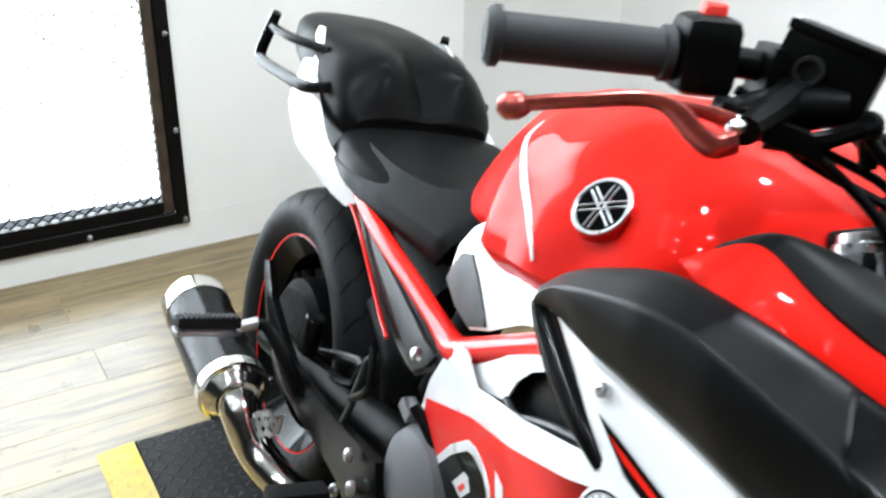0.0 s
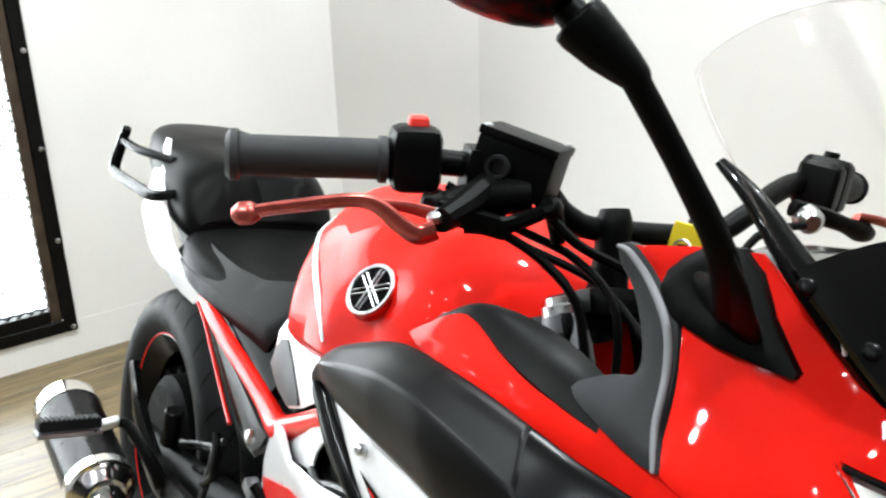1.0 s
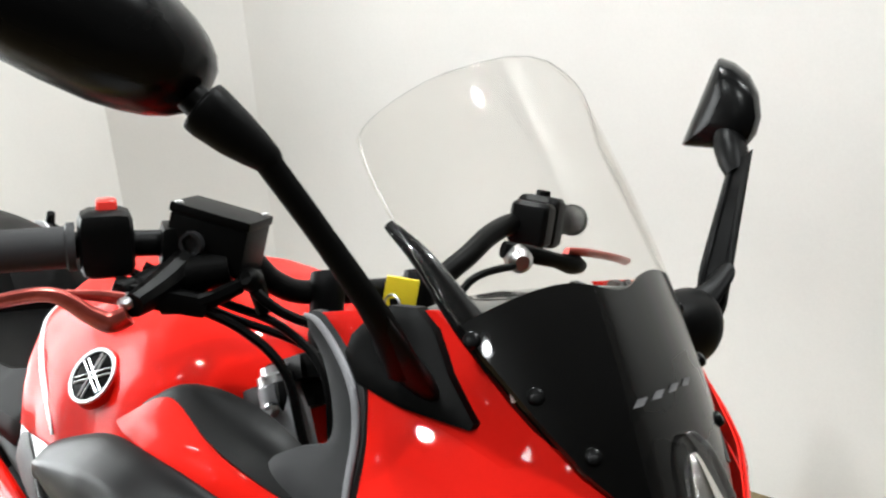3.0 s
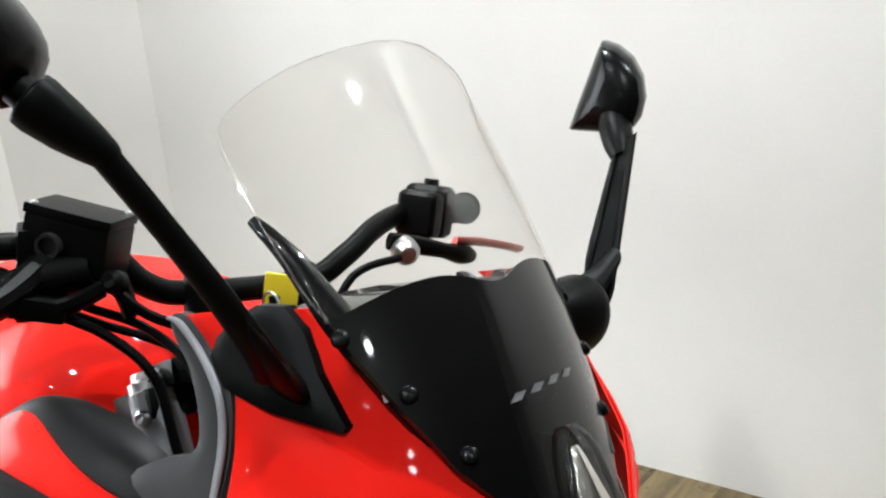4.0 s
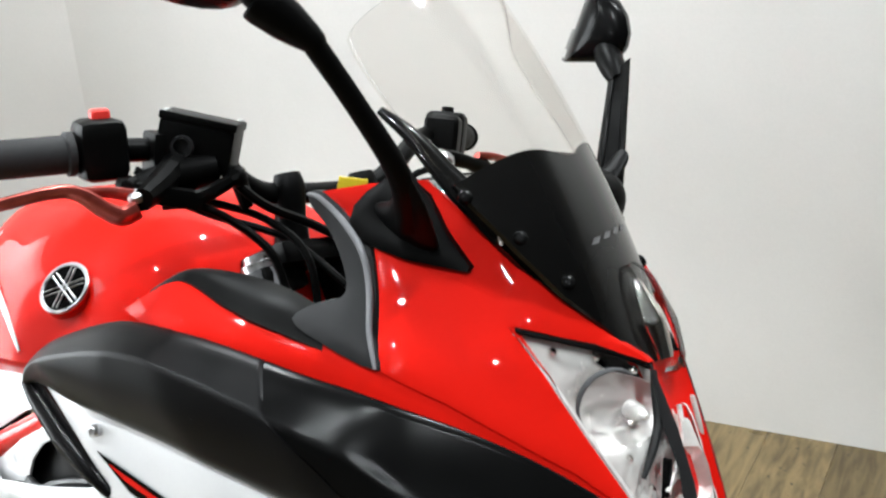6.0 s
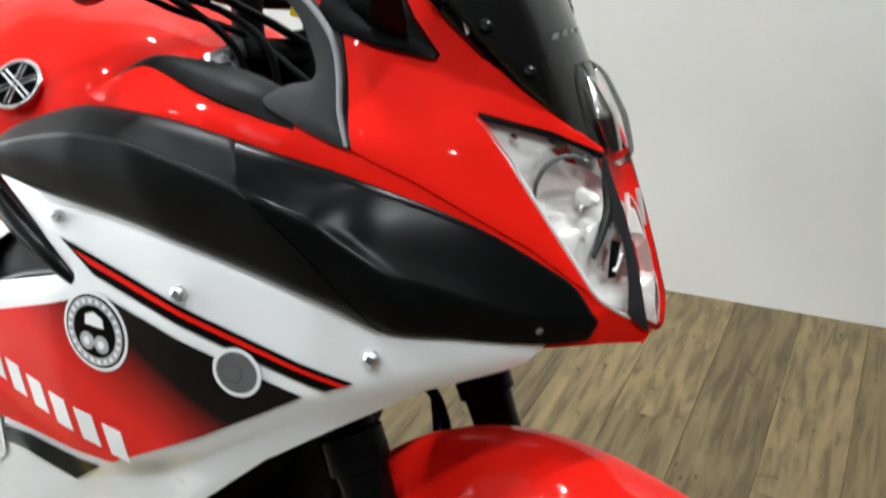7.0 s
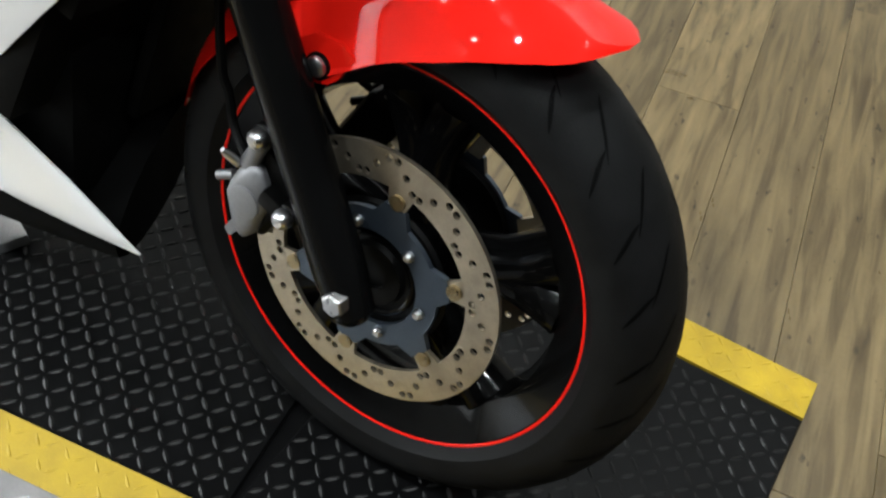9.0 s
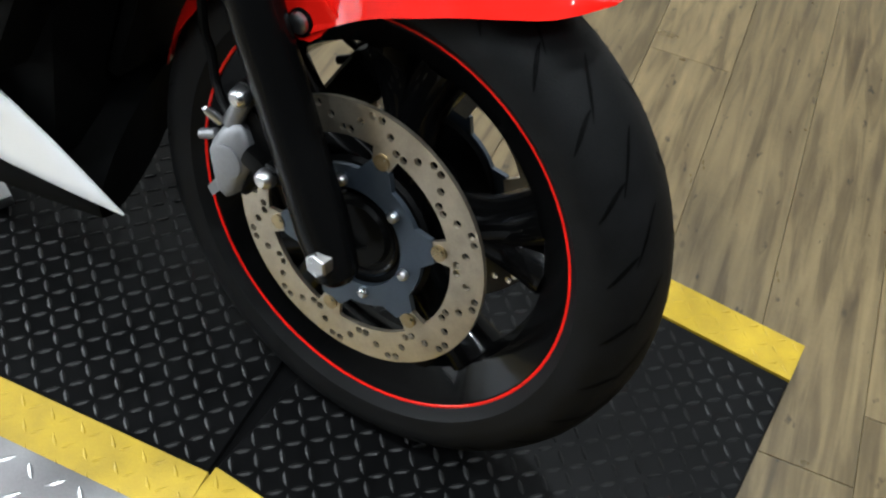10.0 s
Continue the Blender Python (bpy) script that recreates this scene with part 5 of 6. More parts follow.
def tyre_profile(r, w, rim_r):
    pts = []
    for k in range(19):
        a = radians(-90 + 10 * k)
        pts.append((r - 0.045 * (1 - math.cos(a)) ** 1.15 - 0.004 * abs(math.sin(a)), w * math.sin(a)))
    side = r - 0.049
    return [(rim_r - 0.004, -w * 0.72), (rim_r + 0.004, -w * 0.80), ((side + rim_r) / 2, -w * 0.97)] + pts + [((side + rim_r) / 2, w * 0.97), (rim_r + 0.004, w * 0.80), (rim_r - 0.004, w * 0.72)]


def wheel(name, m, r, w, rim_r, spokes, label, red=True, groove=0.5):
    prof = [(rim_r - 0.002, -w * 0.78), (rim_r + 0.006, -w * 0.74), (rim_r + 0.006, -w * 0.66), (rim_r - 0.012, -w * 0.6), (rim_r - 0.028, -w * 0.45), (rim_r - 0.035, 0), (rim_r - 0.028, w * 0.45),
            (rim_r - 0.012, w * 0.6), (rim_r + 0.006, w * 0.66), (rim_r + 0.006, w * 0.74), (rim_r - 0.002, w * 0.78), (rim_r - 0.018, w * 0.62), (rim_r - 0.036, w * 0.42), (rim_r - 0.042, 0), (rim_r - 0.036, -w * 0.42), (rim_r - 0.018, -w * 0.62)]
    wh = part(name, revolve(prof, m, 72, closed=True), GLOSSBLACK, bike, label)
    part("tyre", revolve(tyre_profile(r, w, rim_r), m, 96), RUBBER, wh, "black sport tyre")
    if red:
        for s in (-1, 1):
            part("rim_stripe", ring(rim_r + 0.002, 0.0021, m @ pose(0, s * w * 0.775, 0), 72, 6, 0.5), RED, wh, "red rim stripe")
    for k in range(spokes):
        a = 2 * math.pi * k / spokes + 0.3
        for q in (-0.16, 0.16):
            ca, sa = math.cos(a + q * 0.4), math.sin(a + q * 0.4)
            cb, sb = math.cos(a + q), math.sin(a + q)
            part("spoke", tube([m @ Vector((0.045 * ca, 0, 0.045 * sa)), m @ Vector((0.12 * ca, 0, 0.12 * sa)), m @ Vector(((rim_r - 0.036) * cb, 0, (rim_r - 0.036) * sb))], [0.030, 0.026, 0.034], 12, 4, flat=0.75), GLOSSBLACK, wh)
    part("hub", revolve([(0.0, -0.062), (0.03, -0.062), (0.045, -0.055), (0.052, -0.03), (0.04, 0), (0.052, 0.03), (0.045, 0.055), (0.03, 0.062), (0.0, 0.062)], m, 32), IRON, wh)
    # tread grooves: slim strips on the tyre, coloured dark for the shade in slots
    bm = bmesh.new()
    for n, a0, a1, sweep, wide in ((26, 12, 44, 0.36, 0.0032), (26, 40, 74, 0.20, 0.0030)):
        for k in range(n):
            for s in (-1, 1):
                base = 2 * math.pi * (k + (0.5 if s > 0 else 0) + (0.42 if a0 > 30 else 0)) / n
                prev = None
                for i in range(7):
                    f = i / 6
                    a = radians(a0 + (a1 - a0) * f) * s
                    rr = r - 0.045 * (1 - math.cos(a)) ** 1.15 - 0.004 * abs(math.sin(a)) + 0.0005
                    ang = base + 0.05 + groove * sweep * f ** 1.2
                    hw = wide * math.sin(math.pi * (i + 0.4) / 6.8) / rr + 0.0006
                    q = [bm.verts.new(m @ Vector((rr * math.cos(ang + e), w * math.sin(a) * 1.003, rr * math.sin(ang + e)))) for e in (-hw, hw)]
                    if prev:
                        bm.faces.new((prev[0], prev[1], q[1], q[0]))
                    prev = q
    part("tread_groove", bm, ENGINE, wh, kind="stuff")
    return wh


front = wheel("front_wheel", ST, 0.299, 0.060, 0.222, 5, "black cast front wheel with red rim stripe", groove=-0.5)


for s in (-1, 1):
    part("hub_flange", revolve([(0.0, s * 0.050), (0.080, s * 0.058), (0.084, s * 0.062), (0.080, s * 0.066), (0.0, s * 0.066)], ST, 40), IRON, front)


for s in (-1, 1):
    part("hub_ring", ring(0.046, 0.004, ST @ pose(0, s * 0.066, 0), 40, 8), GLOSSBLACK, front)
    part("bearing_seal", revolve([(0.016, s * 0.066), (0.016, s * 0.072), (0.034, s * 0.072), (0.037, s * 0.066)], ST, 36), IRON, front)


def brake_disc(m, s, r_out, r_in, pcd, parent, n=6):
    loop = circle(0, 0, r_out, 72)
    holes = [circle(0, 0, r_in, 60)]
    for k in range(24):
        for i in range(3):
            a = 2 * math.pi * (k + (0.36 * i if k % 2 else 0.72 - 0.36 * i)) / 24
            rr = r_in + 0.007 + i * (r_out - r_in - 0.014) / 2
            holes.append(circle(rr * math.cos(a), rr * math.sin(a), 0.0042, 10))
    disc = part("brake_disc", plate(loop, holes, 0.005, m @ pose(0, s * 0.072, 0)), DISC, parent, "drilled steel brake disc", smooth=False)
    for k in range(n):
        a = 2 * math.pi * k / n + 0.35
        lobe = [(r_in + 0.002, a + 0.13), (r_in + 0.002, a - 0.13), (pcd - 0.010, a - 0.10), (pcd - 0.010, a + 0.10)]
        bm = plate([(q * math.cos(b), q * math.sin(b)) for q, b in lobe], [], 0.005, m @ pose(0, s * 0.072, 0))
        part("disc_lug", bm, DISC, disc, smooth=False)
    inner = []
    for k in range(n * 8):
        a = 2 * math.pi * k / (n * 8) + 0.35
        q = pcd - 0.006 if k % 8 in (0, 1, 7) else pcd - 0.021
        inner.append((q * math.cos(a), q * math.sin(a)))
    part("disc_carrier", plate(inner, [circle(0, 0, 0.056, 40)], 0.006, m @ pose(0, s * 0.073, 0)), CARRIER, disc, "blue-grey steel disc carrier", smooth=False)
    for k in range(n):
        a = 2 * math.pi * k / n + 0.35
        c = m @ Vector((pcd * math.cos(a), s * 0.076, pcd * math.sin(a)))
        nrm = (m.to_3x3() @ Vector((0, s, 0)))
        part("disc_button", tube([c - nrm * 0.006, c + nrm * 0.001, c + nrm * 0.002, c + nrm * 0.0005], [0.0085, 0.0085, 0.006, 0.003], 14, 1), GOLD, disc)
        b = a + math.pi / n
        c = m @ Vector((0.064 * math.cos(b), s * 0.077, 0.064 * math.sin(b)))
        bolt(disc, c, 0.006, nrm, STEEL)
    return disc


for s in (-1, 1):
    brake_disc(ST, s, 0.149, 0.112, 0.101, bike)

# forks, axle and calipers
FT = Vector((1.10, 0, 0.955))
for s in (-1, 1):
    low = ST @ Vector((-0.001, s * 0.112, 0.0))
    top = ST @ (Vector((FT.x, s * 0.112, FT.z)) - HUB)
    d = (top - low).normalized()
    crown = top + Vector((-0.012, 0, -0.016))
    leg = part("fork_leg", tube([low - d * 0.031, low - d * 0.022, low + d * 0.03, low + d * 0.08, low + d * 0.30, low + d * 0.325, low + d * 0.326, low + d * 0.36, low + d * 0.361], [0.014, 0.023, 0.0275, 0.0265, 0.0265, 0.028, 0.033, 0.033, 0.022], 20, 1), BLACK, bike, "black fork slider")
    part("fork_tube", rod(low + d * 0.35, crown, 0.0205, 20), ALLOY, leg, "steel fork tube")
    part("fork_gaiter", rod(low + d * 0.36, low + d * 0.52, 0.027, 18), IRON, leg)
    part("fork_cap", tube([crown - d * 0.005, crown + d * 0.006, crown + d * 0.008, crown + d * 0.014, crown + d * 0.015], [0.0195, 0.0195, 0.016, 0.015, 0.010], 18, 1), STEEL, leg, "bright fork cap")
    part("fork_clamp", block((0.060, 0.056, 0.028), Matrix.Translation(crown - d * 0.018) @ pose(-0.012, -s * 0.012, 0, 0, -RAKE), 0.008), IRON, leg)
    bolt(leg, crown - d * 0.018 + Vector((0.010, s * 0.018, 0.0)), 0.007, (0.3, s, 0.2), STEEL)
    # axle end
    ax = ST.to_3x3() @ Vector((0, s, 0))
    nut = low + ST.to_3x3() @ Vector((0.004, 0, 0.004))
    part("axle_nut", tube([nut + ax * 0.016, nut + ax * 0.030, nut + ax * 0.032, nut + ax * 0.032], [0.0130, 0.0130, 0.011, 0.006], 6, 1), STEEL, leg, "zinc axle bolt")
    # caliper behind the leg
    cal = part("brake_caliper", block((0.055, 0.05, 0.105), ST @ pose(-0.118, s * 0.082, 0.055, 0, 30), 0.014, seg=3), IRON, bike, "black brake caliper with a cast face")
    # same casting twice: grey alloy near, near-black far to look shaded
    cast = ALLOY if s < 0 else IRON
    face = [(-0.157, 0.047), (-0.152, 0.062), (-0.142, 0.080), (-0.126, 0.094), (-0.115, 0.088), (-0.105, 0.068), (-0.105, 0.046), (-0.114, 0.030), (-0.121, 0.008), (-0.132, -0.003), (-0.143, 0.001), (-0.149, 0.018)]
    rows = []
    for y, f in ((0.096, 1.0), (0.110, 1.0), (0.116, 0.95), (0.120, 0.82), (0.1215, 0.55)):
        rows.append([ST @ Vector((-0.130 + (x + 0.130) * f, s * y, 0.046 + (z - 0.046) * f)) for x, z in face])
    part("caliper_face", skin_rings(bmesh.new(), rows), cast, cal, "cast caliper face", sharp=45)
    part("caliper_piston", tube([ST @ Vector((-0.128, s * y, 0.048)) for y in (0.116, 0.1235, 0.1245, 0.1245)], [0.0185, 0.0180, 0.0150, 0.006], 22, 1), cast, cal)
    part("caliper_arm", tube([ST @ Vector(q) for q in ((-0.134, s * 0.108, 0.086), (-0.124, s * 0.112, 0.106), (-0.114, s * 0.113, 0.128))], [0.011, 0.009, 0.011], 12, 4), cast, cal)
    part("caliper_pin", rod(ST @ Vector((-0.150, s * 0.112, 0.066)), ST @ Vector((-0.171, s * 0.112, 0.055)), 0.0055, 12), cast, cal)
    part("caliper_tab", plate([(-0.150, 0.012), (-0.160, -0.004), (-0.153, -0.012), (-0.140, 0.004)], [], 0.006, ST @ pose(0, s * 0.110, 0)), cast, cal)
    part("caliper_bridge", block((0.034, 0.03, 0.020), ST @ pose(-0.094, s * 0.108, 0.060, 0, 20), 0.006), IRON, cal)
    for x, z in ((-0.113, 0.130), (-0.077, 0.056)):
        part("caliper_collar", rod(ST @ Vector((x, s * 0.100, z)), ST @ Vector((x, s * 0.121, z)), 0.0125, 18), IRON, cal)
        bolt(cal, ST @ Vector((x, s * 0.122, z)), 0.0105, ax, STEEL, "caliper_bolt", 0.012)
    bolt(cal, ST @ Vector((-0.146, s * 0.118, 0.088)), 0.005, (-0.5, s * 0.7, 0.8), STEEL, "bleed_nipple", 0.018)
    part("brake_hose", tube([ST @ Vector((-0.140, s * 0.105, 0.085)), ST @ Vector((-0.168, s * 0.095, 0.105)), ST @ Vector((-0.181, s * 0.09, 0.135)), ST @ Vector((-0.192, s * 0.09, 0.162)), ST @ Vector((-0.20, s * 0.085, 0.25)), ST @ Vector((-0.21, s * 0.05, 0.42))], 0.0048, 8, 6), IRON, bike, "black brake hose")

part("brake_hose", tube([(1.262, 0, 0.640), (1.283, 0, 0.629), (1.300, 0, 0.617), (1.310, 0, 0.601), (1.317, 0, 0.585), (1.318, 0, 0.560)], 0.006, 10, 5), IRON, bike, "black brake hose")

# front mudguard: crown radius, half width and side depth along the wheel's arc
MG = dict(phi=[60.5, 61.6, 63.4, 66.4, 70, 73.4, 79.4, 84.2, 91.3, 96.9, 102.4, 108, 113, 117.4, 118.4, 124, 135, 146, 157, 168.4],
          wide=[.012, .034, .058, .069, .073, .075, .078, .080, .082, .084, .085, .086, .086, .084, .078, .076, .074, .072, .068, .045],
          deep=[.003, .008, .016, .029, .043, .054, .072, .083, .094, .101, .108, .112, .112, .100, .072, .052, .044, .038, .030, .012],
          rad=[.349, .347, .345, .342, .340, .339, .337, .3355, .3335, .331, .328, .3245, .3215, .3195, .319, .316, .311, .307, .304, .301])
MG_Y = [0, .16, .31, .45, .57, .66, .73, .85, 1.0]      # across, from the crown to the edge
MG_D = [0, .02, .07, .15, .26, .39, .50, .72, 1.0]       # down, with a soft crease two fifths of the way


def mudguard():
    rows = []
    nu = 24
    section = spline([(a, b, 0) for a, b in zip(MG_Y, MG_D)], 3)
    phis = sorted(set(list(np.linspace(60.5, 168.4, 64)) + [117.0, 117.4, 117.9, 118.4, 119.2]))
    for phi in phis:
        near = [phi - 3, phi - 1.5, phi, phi + 1.5, phi + 3] if 66 < phi < 113 else [phi]
        wide, deep, rad = (float(np.mean(np.interp(near, MG["phi"], MG[c]))) for c in ("wide", "deep", "rad"))
        ca, sa = math.cos(radians(phi)), math.sin(radians(phi))
        row = []
        for off, seq in ((0.0, range(-nu, nu + 1)), (0.003, range(nu, -nu - 1, -1))):
            for j in seq:
                k = abs(j) / nu
                y = wide * section[abs(j)].x - (off if k > 0.4 else 0.0)
                r = rad - deep * section[abs(j)].y - (off if k <= 0.7 else 0.0)
                row.append(ST @ Vector((r * ca, math.copysign(max(0.0, y), j), r * sa)))
        rows.append(row)
    return skin_rings(bmesh.new(), rows)


fender = part("front_mudguard", mudguard(), MUDRED, bike, "red gloss front mudguard", sharp=60)
for s in (-1, 1):
    tab = [(-0.107, 0.222), (-0.104, 0.202), (-0.096, 0.192), (-0.084, 0.187), (-0.071, 0.190), (-0.060, 0.200), (-0.045, 0.225), (-0.06, 0.235), (-0.09, 0.235)]
    part("mudguard_tab", plate(tab, [], 0.004, ST @ pose(0, s * 0.0815, 0)), MUDRED, fender)
    part("mudguard_washer", tube([ST @ Vector((-0.0825, s * y, 0.205)) for y in (0.082, 0.0855, 0.0862)], [0.0135, 0.0135, 0.012], 20, 1), IRON, fender)
    bolt(fender, ST @ Vector((-0.0825, s * 0.086, 0.205)), 0.0105, ST.to_3x3() @ Vector((0, s, 0)), STEEL)

# ---- handlebar ----
bar = part("handlebar", tube([(0.925, -0.365, 1.030), (0.985, -0.225, 1.047), (1.015, -0.13, 1.045), (1.032, -0.09, 1.015), (1.040, -0.05, 1.005), (1.060, 0.06, 1.008), (1.066, 0.105, 1.030), (1.058, 0.150, 1.053), (1.046, 0.20, 1.063), (1.038, 0.255, 1.062), (1.003, 0.350, 1.053)], 0.0112, 14, 6), IRON, bike, "black handlebar")
GA, GB = Vector((0.925, -0.365, 1.030)), Vector((0.975, -0.248, 1.044))
gd = (GB - GA).normalized()
# near grip in the lighter, window-lit tone; the far one in darker rubber
part("grip", tube([GA - gd * 0.004, GA, GA + gd * 0.006, GA + gd * 0.008, GB - gd * 0.008, GB - gd * 0.006, GB], [0.017, 0.0215, 0.0215, 0.0172, 0.0172, 0.020, 0.020], 24, 1), GRIP, bar, "rubber throttle grip, greyed as if lit by the window")
LA, LB = Vector((1.003, 0.350, 1.053)), Vector((1.036, 0.262, 1.061))
ld = (LB - LA).normalized()
part("grip", tube([LA - ld * 0.004, LA, LA + ld * 0.006, LA + ld * 0.008, LB - ld * 0.008, LB - ld * 0.006, LB], [0.015, 0.019, 0.019, 0.0165, 0.0165, 0.019, 0.019], 24, 1), RUBBER, bar, "black rubber grip")
sw = Matrix.Translation(GB + gd * 0.024) @ gd.to_track_quat("X", "Z").to_matrix().to_4x4()
switch = part("switch_housing", block((0.044, 0.046, 0.056), sw @ pose(0, 0, 0.002), 0.018, seg=4), IRON, bar, "black switch housing")
part("kill_switch", block((0.017, 0.015, 0.013), sw @ pose(0.002, 0.0, 0.032), 0.0055, seg=3), KILL, bar, "red kill switch")
sl = Matrix.Translation(LB + ld * 0.022) @ ld.to_track_quat("X", "Z").to_matrix().to_4x4()
part("switch_housing", block((0.034, 0.050, 0.056), sl, 0.014, seg=3), IRON, bar, "black switch housing")
part("switch_housing", block((0.030, 0.044, 0.048), sl @ pose(0.034, 0.004, -0.002), 0.012, seg=3), IRON, bar, "black switch housing")
part("horn_button", rod(sl @ Vector((0.0, 0, 0.024)), sl @ Vector((0.0, 0, 0.034)), 0.008, 12), IRON, bar)
# master cylinder and its reservoir
RC = Vector((1.030, -0.150, 1.058))
mr = Matrix.Translation(RC) @ (Vector((0.062, 0.043, -0.010)).to_track_quat("X", "Z").to_matrix().to_4x4())
master = part("brake_reservoir", block((0.070, 0.048, 0.040), mr @ pose(0, 0, -0.002), 0.004), IRON, bar, "black brake fluid reservoir")
part("reservoir_lid", block((0.072, 0.050, 0.008), mr @ pose(0, 0, 0.0215), 0.002), IRON, bar)
part("sight_glass", revolve([(0.0, -0.002), (0.007, -0.002), (0.0075, -0.006), (0.010, -0.006), (0.0108, 0.0)], mr @ pose(-0.010, -0.0235, -0.004), 20), GREY, bar)
for x, y in ((-0.03, -0.02), (0.03, 0.02)):
    bolt(bar, mr @ Vector((x, y, 0.0255)), 0.0038, (0, 0, 1), STEEL, "lid_screw", 0.002)
part("bar_clamp", block((0.022, 0.042, 0.040), Matrix.Translation((1.004, -0.176, 1.046)) @ pose(0, 0, 0, 0, 0, 66), 0.006), IRON, bar)
part("lever_perch", block((0.075, 0.030, 0.018), Matrix.Translation((1.040, -0.205, 1.014)) @ pose(0, 0, 0, 0, 8, 60), 0.006), IRON, bar)
part("brake_lever", tube([(1.050, -0.236, 1.004), (1.0435, -0.248, 0.998), (1.0375, -0.262, 1.004), (1.026, -0.290, 1.0195), (1.0035, -0.335, 1.0085), (0.983, -0.365, 0.997)], [0.0115, 0.0125, 0.0105, 0.0085, 0.0078, 0.0075], 12, 6, flat=0.62), LEVER, bar, "scuffed red anodised brake lever")
part("lever_blade", tube([(1.044, -0.228, 1.013), (1.036, -0.255, 1.018), (1.026, -0.288, 1.0195)], [0.008, 0.0065, 0.004], 10, 4, flat=0.6), LEVER, bar)
part("lever_ball", tube([(0.987, -0.360, 0.998), (0.983, -0.366, 0.996), (0.979, -0.373, 0.994), (0.976, -0.378, 0.993)], [0.005, 0.0095, 0.0095, 0.004], 14, 3), LEVER, bar)
bolt(bar, (1.046, -0.236, 1.014), 0.0075, (0.3, -0.6, 1), STEEL, "pivot_bolt")
part("perch_arm", tube([(1.052, -0.234, 1.012), (1.040, -0.205, 1.022), (1.028, -0.178, 1.036)], [0.012, 0.016, 0.017], 10, 4, flat=0.8), IRON, bar)
part("master_cylinder", tube([(1.010, -0.214, 1.014), (1.022, -0.200, 1.020), (1.038, -0.176, 1.030), (1.056, -0.152, 1.038)], [0.009, 0.015, 0.017, 0.013], 14, 4), IRON, bar, "black master cylinder")
part("lever_adjuster", rod((1.036, -0.238, 1.020), (1.030, -0.224, 1.022), 0.008, 14), IRON, bar)
part("perch_arm", tube([(1.044, -0.206, 1.006), (1.062, -0.180, 1.012), (1.070, -0.150, 1.026)], [0.008, 0.010, 0.009], 8, 4, flat=0.7), IRON, bar)
bolt(bar, (1.070, -0.140, 1.030), 0.010, (0.5, -0.8, 0.3), IRON, "banjo_bolt", 0.012)
bar.location = (0, 0, -0.0055)
# clutch side
part("lever_perch", tube([(1.090, 0.138, 1.046), (1.104, 0.165, 1.042), (1.112, 0.195, 1.036), (1.112, 0.222, 1.030), (1.110, 0.238, 1.026)], [0.010, 0.011, 0.009, 0.0125, 0.009], 12, 4, flat=0.8), IRON, bar)
part("perch_clamp", tube([(1.098, 0.150, 1.040), (1.112, 0.142, 1.038), (1.116, 0.140, 1.037)], [0.0135, 0.0130, 0.008], 18, 1), STEEL, bar, "bright perch clamp")
part("clutch_lever", tube([(1.112, 0.210, 1.044), (1.118, 0.238, 1.043), (1.114, 0.29, 1.034), (1.094, 0.342, 1.022)], [0.007, 0.006, 0.0055, 0.006], 10, 6, flat=0.6), LEVER, bar, "red anodised clutch lever")
part("clutch_cable", tube([(1.115, 0.13, 1.035), (1.105, 0.08, 1.02), (1.09, 0.06, 0.96), (1.06, 0.05, 0.90)], 0.004, 8, 6), IRON, bar)
# risers and top yoke
for y, x in ((-0.045, 1.046), (0.05, 1.066)):
    part("riser", tube([(x + 0.012, y, 0.945), (x + 0.006, y, 0.985), (x + 0.002, y, 1.012), (x - 0.002, y, 1.026)], [0.020, 0.016, 0.017, 0.013], 14, 3), IRON, bar)
part("top_yoke", block((0.075, 0.21, 0.024), pose(1.085, 0.0, 0.940, 0, -RAKE, -STEER), 0.010), IRON, bike, "black top yoke")
part("headstock", rod((1.09, 0, 0.94), (1.17, 0, 0.78), 0.035, 20), ENGINE, bike)
for pts, r in (([(1.055, -0.19, 1.005), (1.075, -0.15, 0.985), (1.105, -0.125, 0.955), (1.125, -0.115, 0.90), (1.14, -0.10, 0.84)], 0.0042),
               ([(1.00, -0.20, 1.025), (1.035, -0.15, 1.0), (1.085, -0.115, 0.985), (1.13, -0.10, 0.95), (1.15, -0.10, 0.86)], 0.0040),
               ([(0.99, -0.21, 1.02), (1.03, -0.14, 0.985), (1.09, -0.09, 0.965), (1.16, -0.08, 0.93)], 0.0038),
               ([(1.06, -0.15, 1.03), (1.085, -0.12, 1.0), (1.10, -0.07, 0.98), (1.12, -0.03, 0.96)], 0.0048)):
    part("cable", tube(pts, r, 8, 6), IRON, bike, "black control cable")
part("banjo_fitting", tube([(1.062, -0.135, 1.035), (1.066, -0.128, 1.015), (1.07, -0.125, 1.0)], [0.009, 0.008, 0.006], 10, 3), IRON, bar)
# ignition key and tag
part("ignition_lock", rod((1.10, 0.0, 0.945), (1.093, 0.0, 0.972), 0.016, 18), IRON, bike)
part("key", block((0.010, 0.004, 0.034), pose(1.092, 0.003, 0.985, 0, -10, 20), 0.002), IRON, bike, "black key")
part("key_tag", block((0.031, 0.003, 0.036), pose(1.079, 0.018, 1.000, 8, 4, 46), 0.002), TAG, bike, "yellow plastic key tag")
part("headstock_ring", ring(0.011, 0.0012, pose(1.103, -0.012, 0.998), 24, 6), STEEL, bike)

# ---- rear end ----
RW = pose(0.0, 0.0, 0.289)
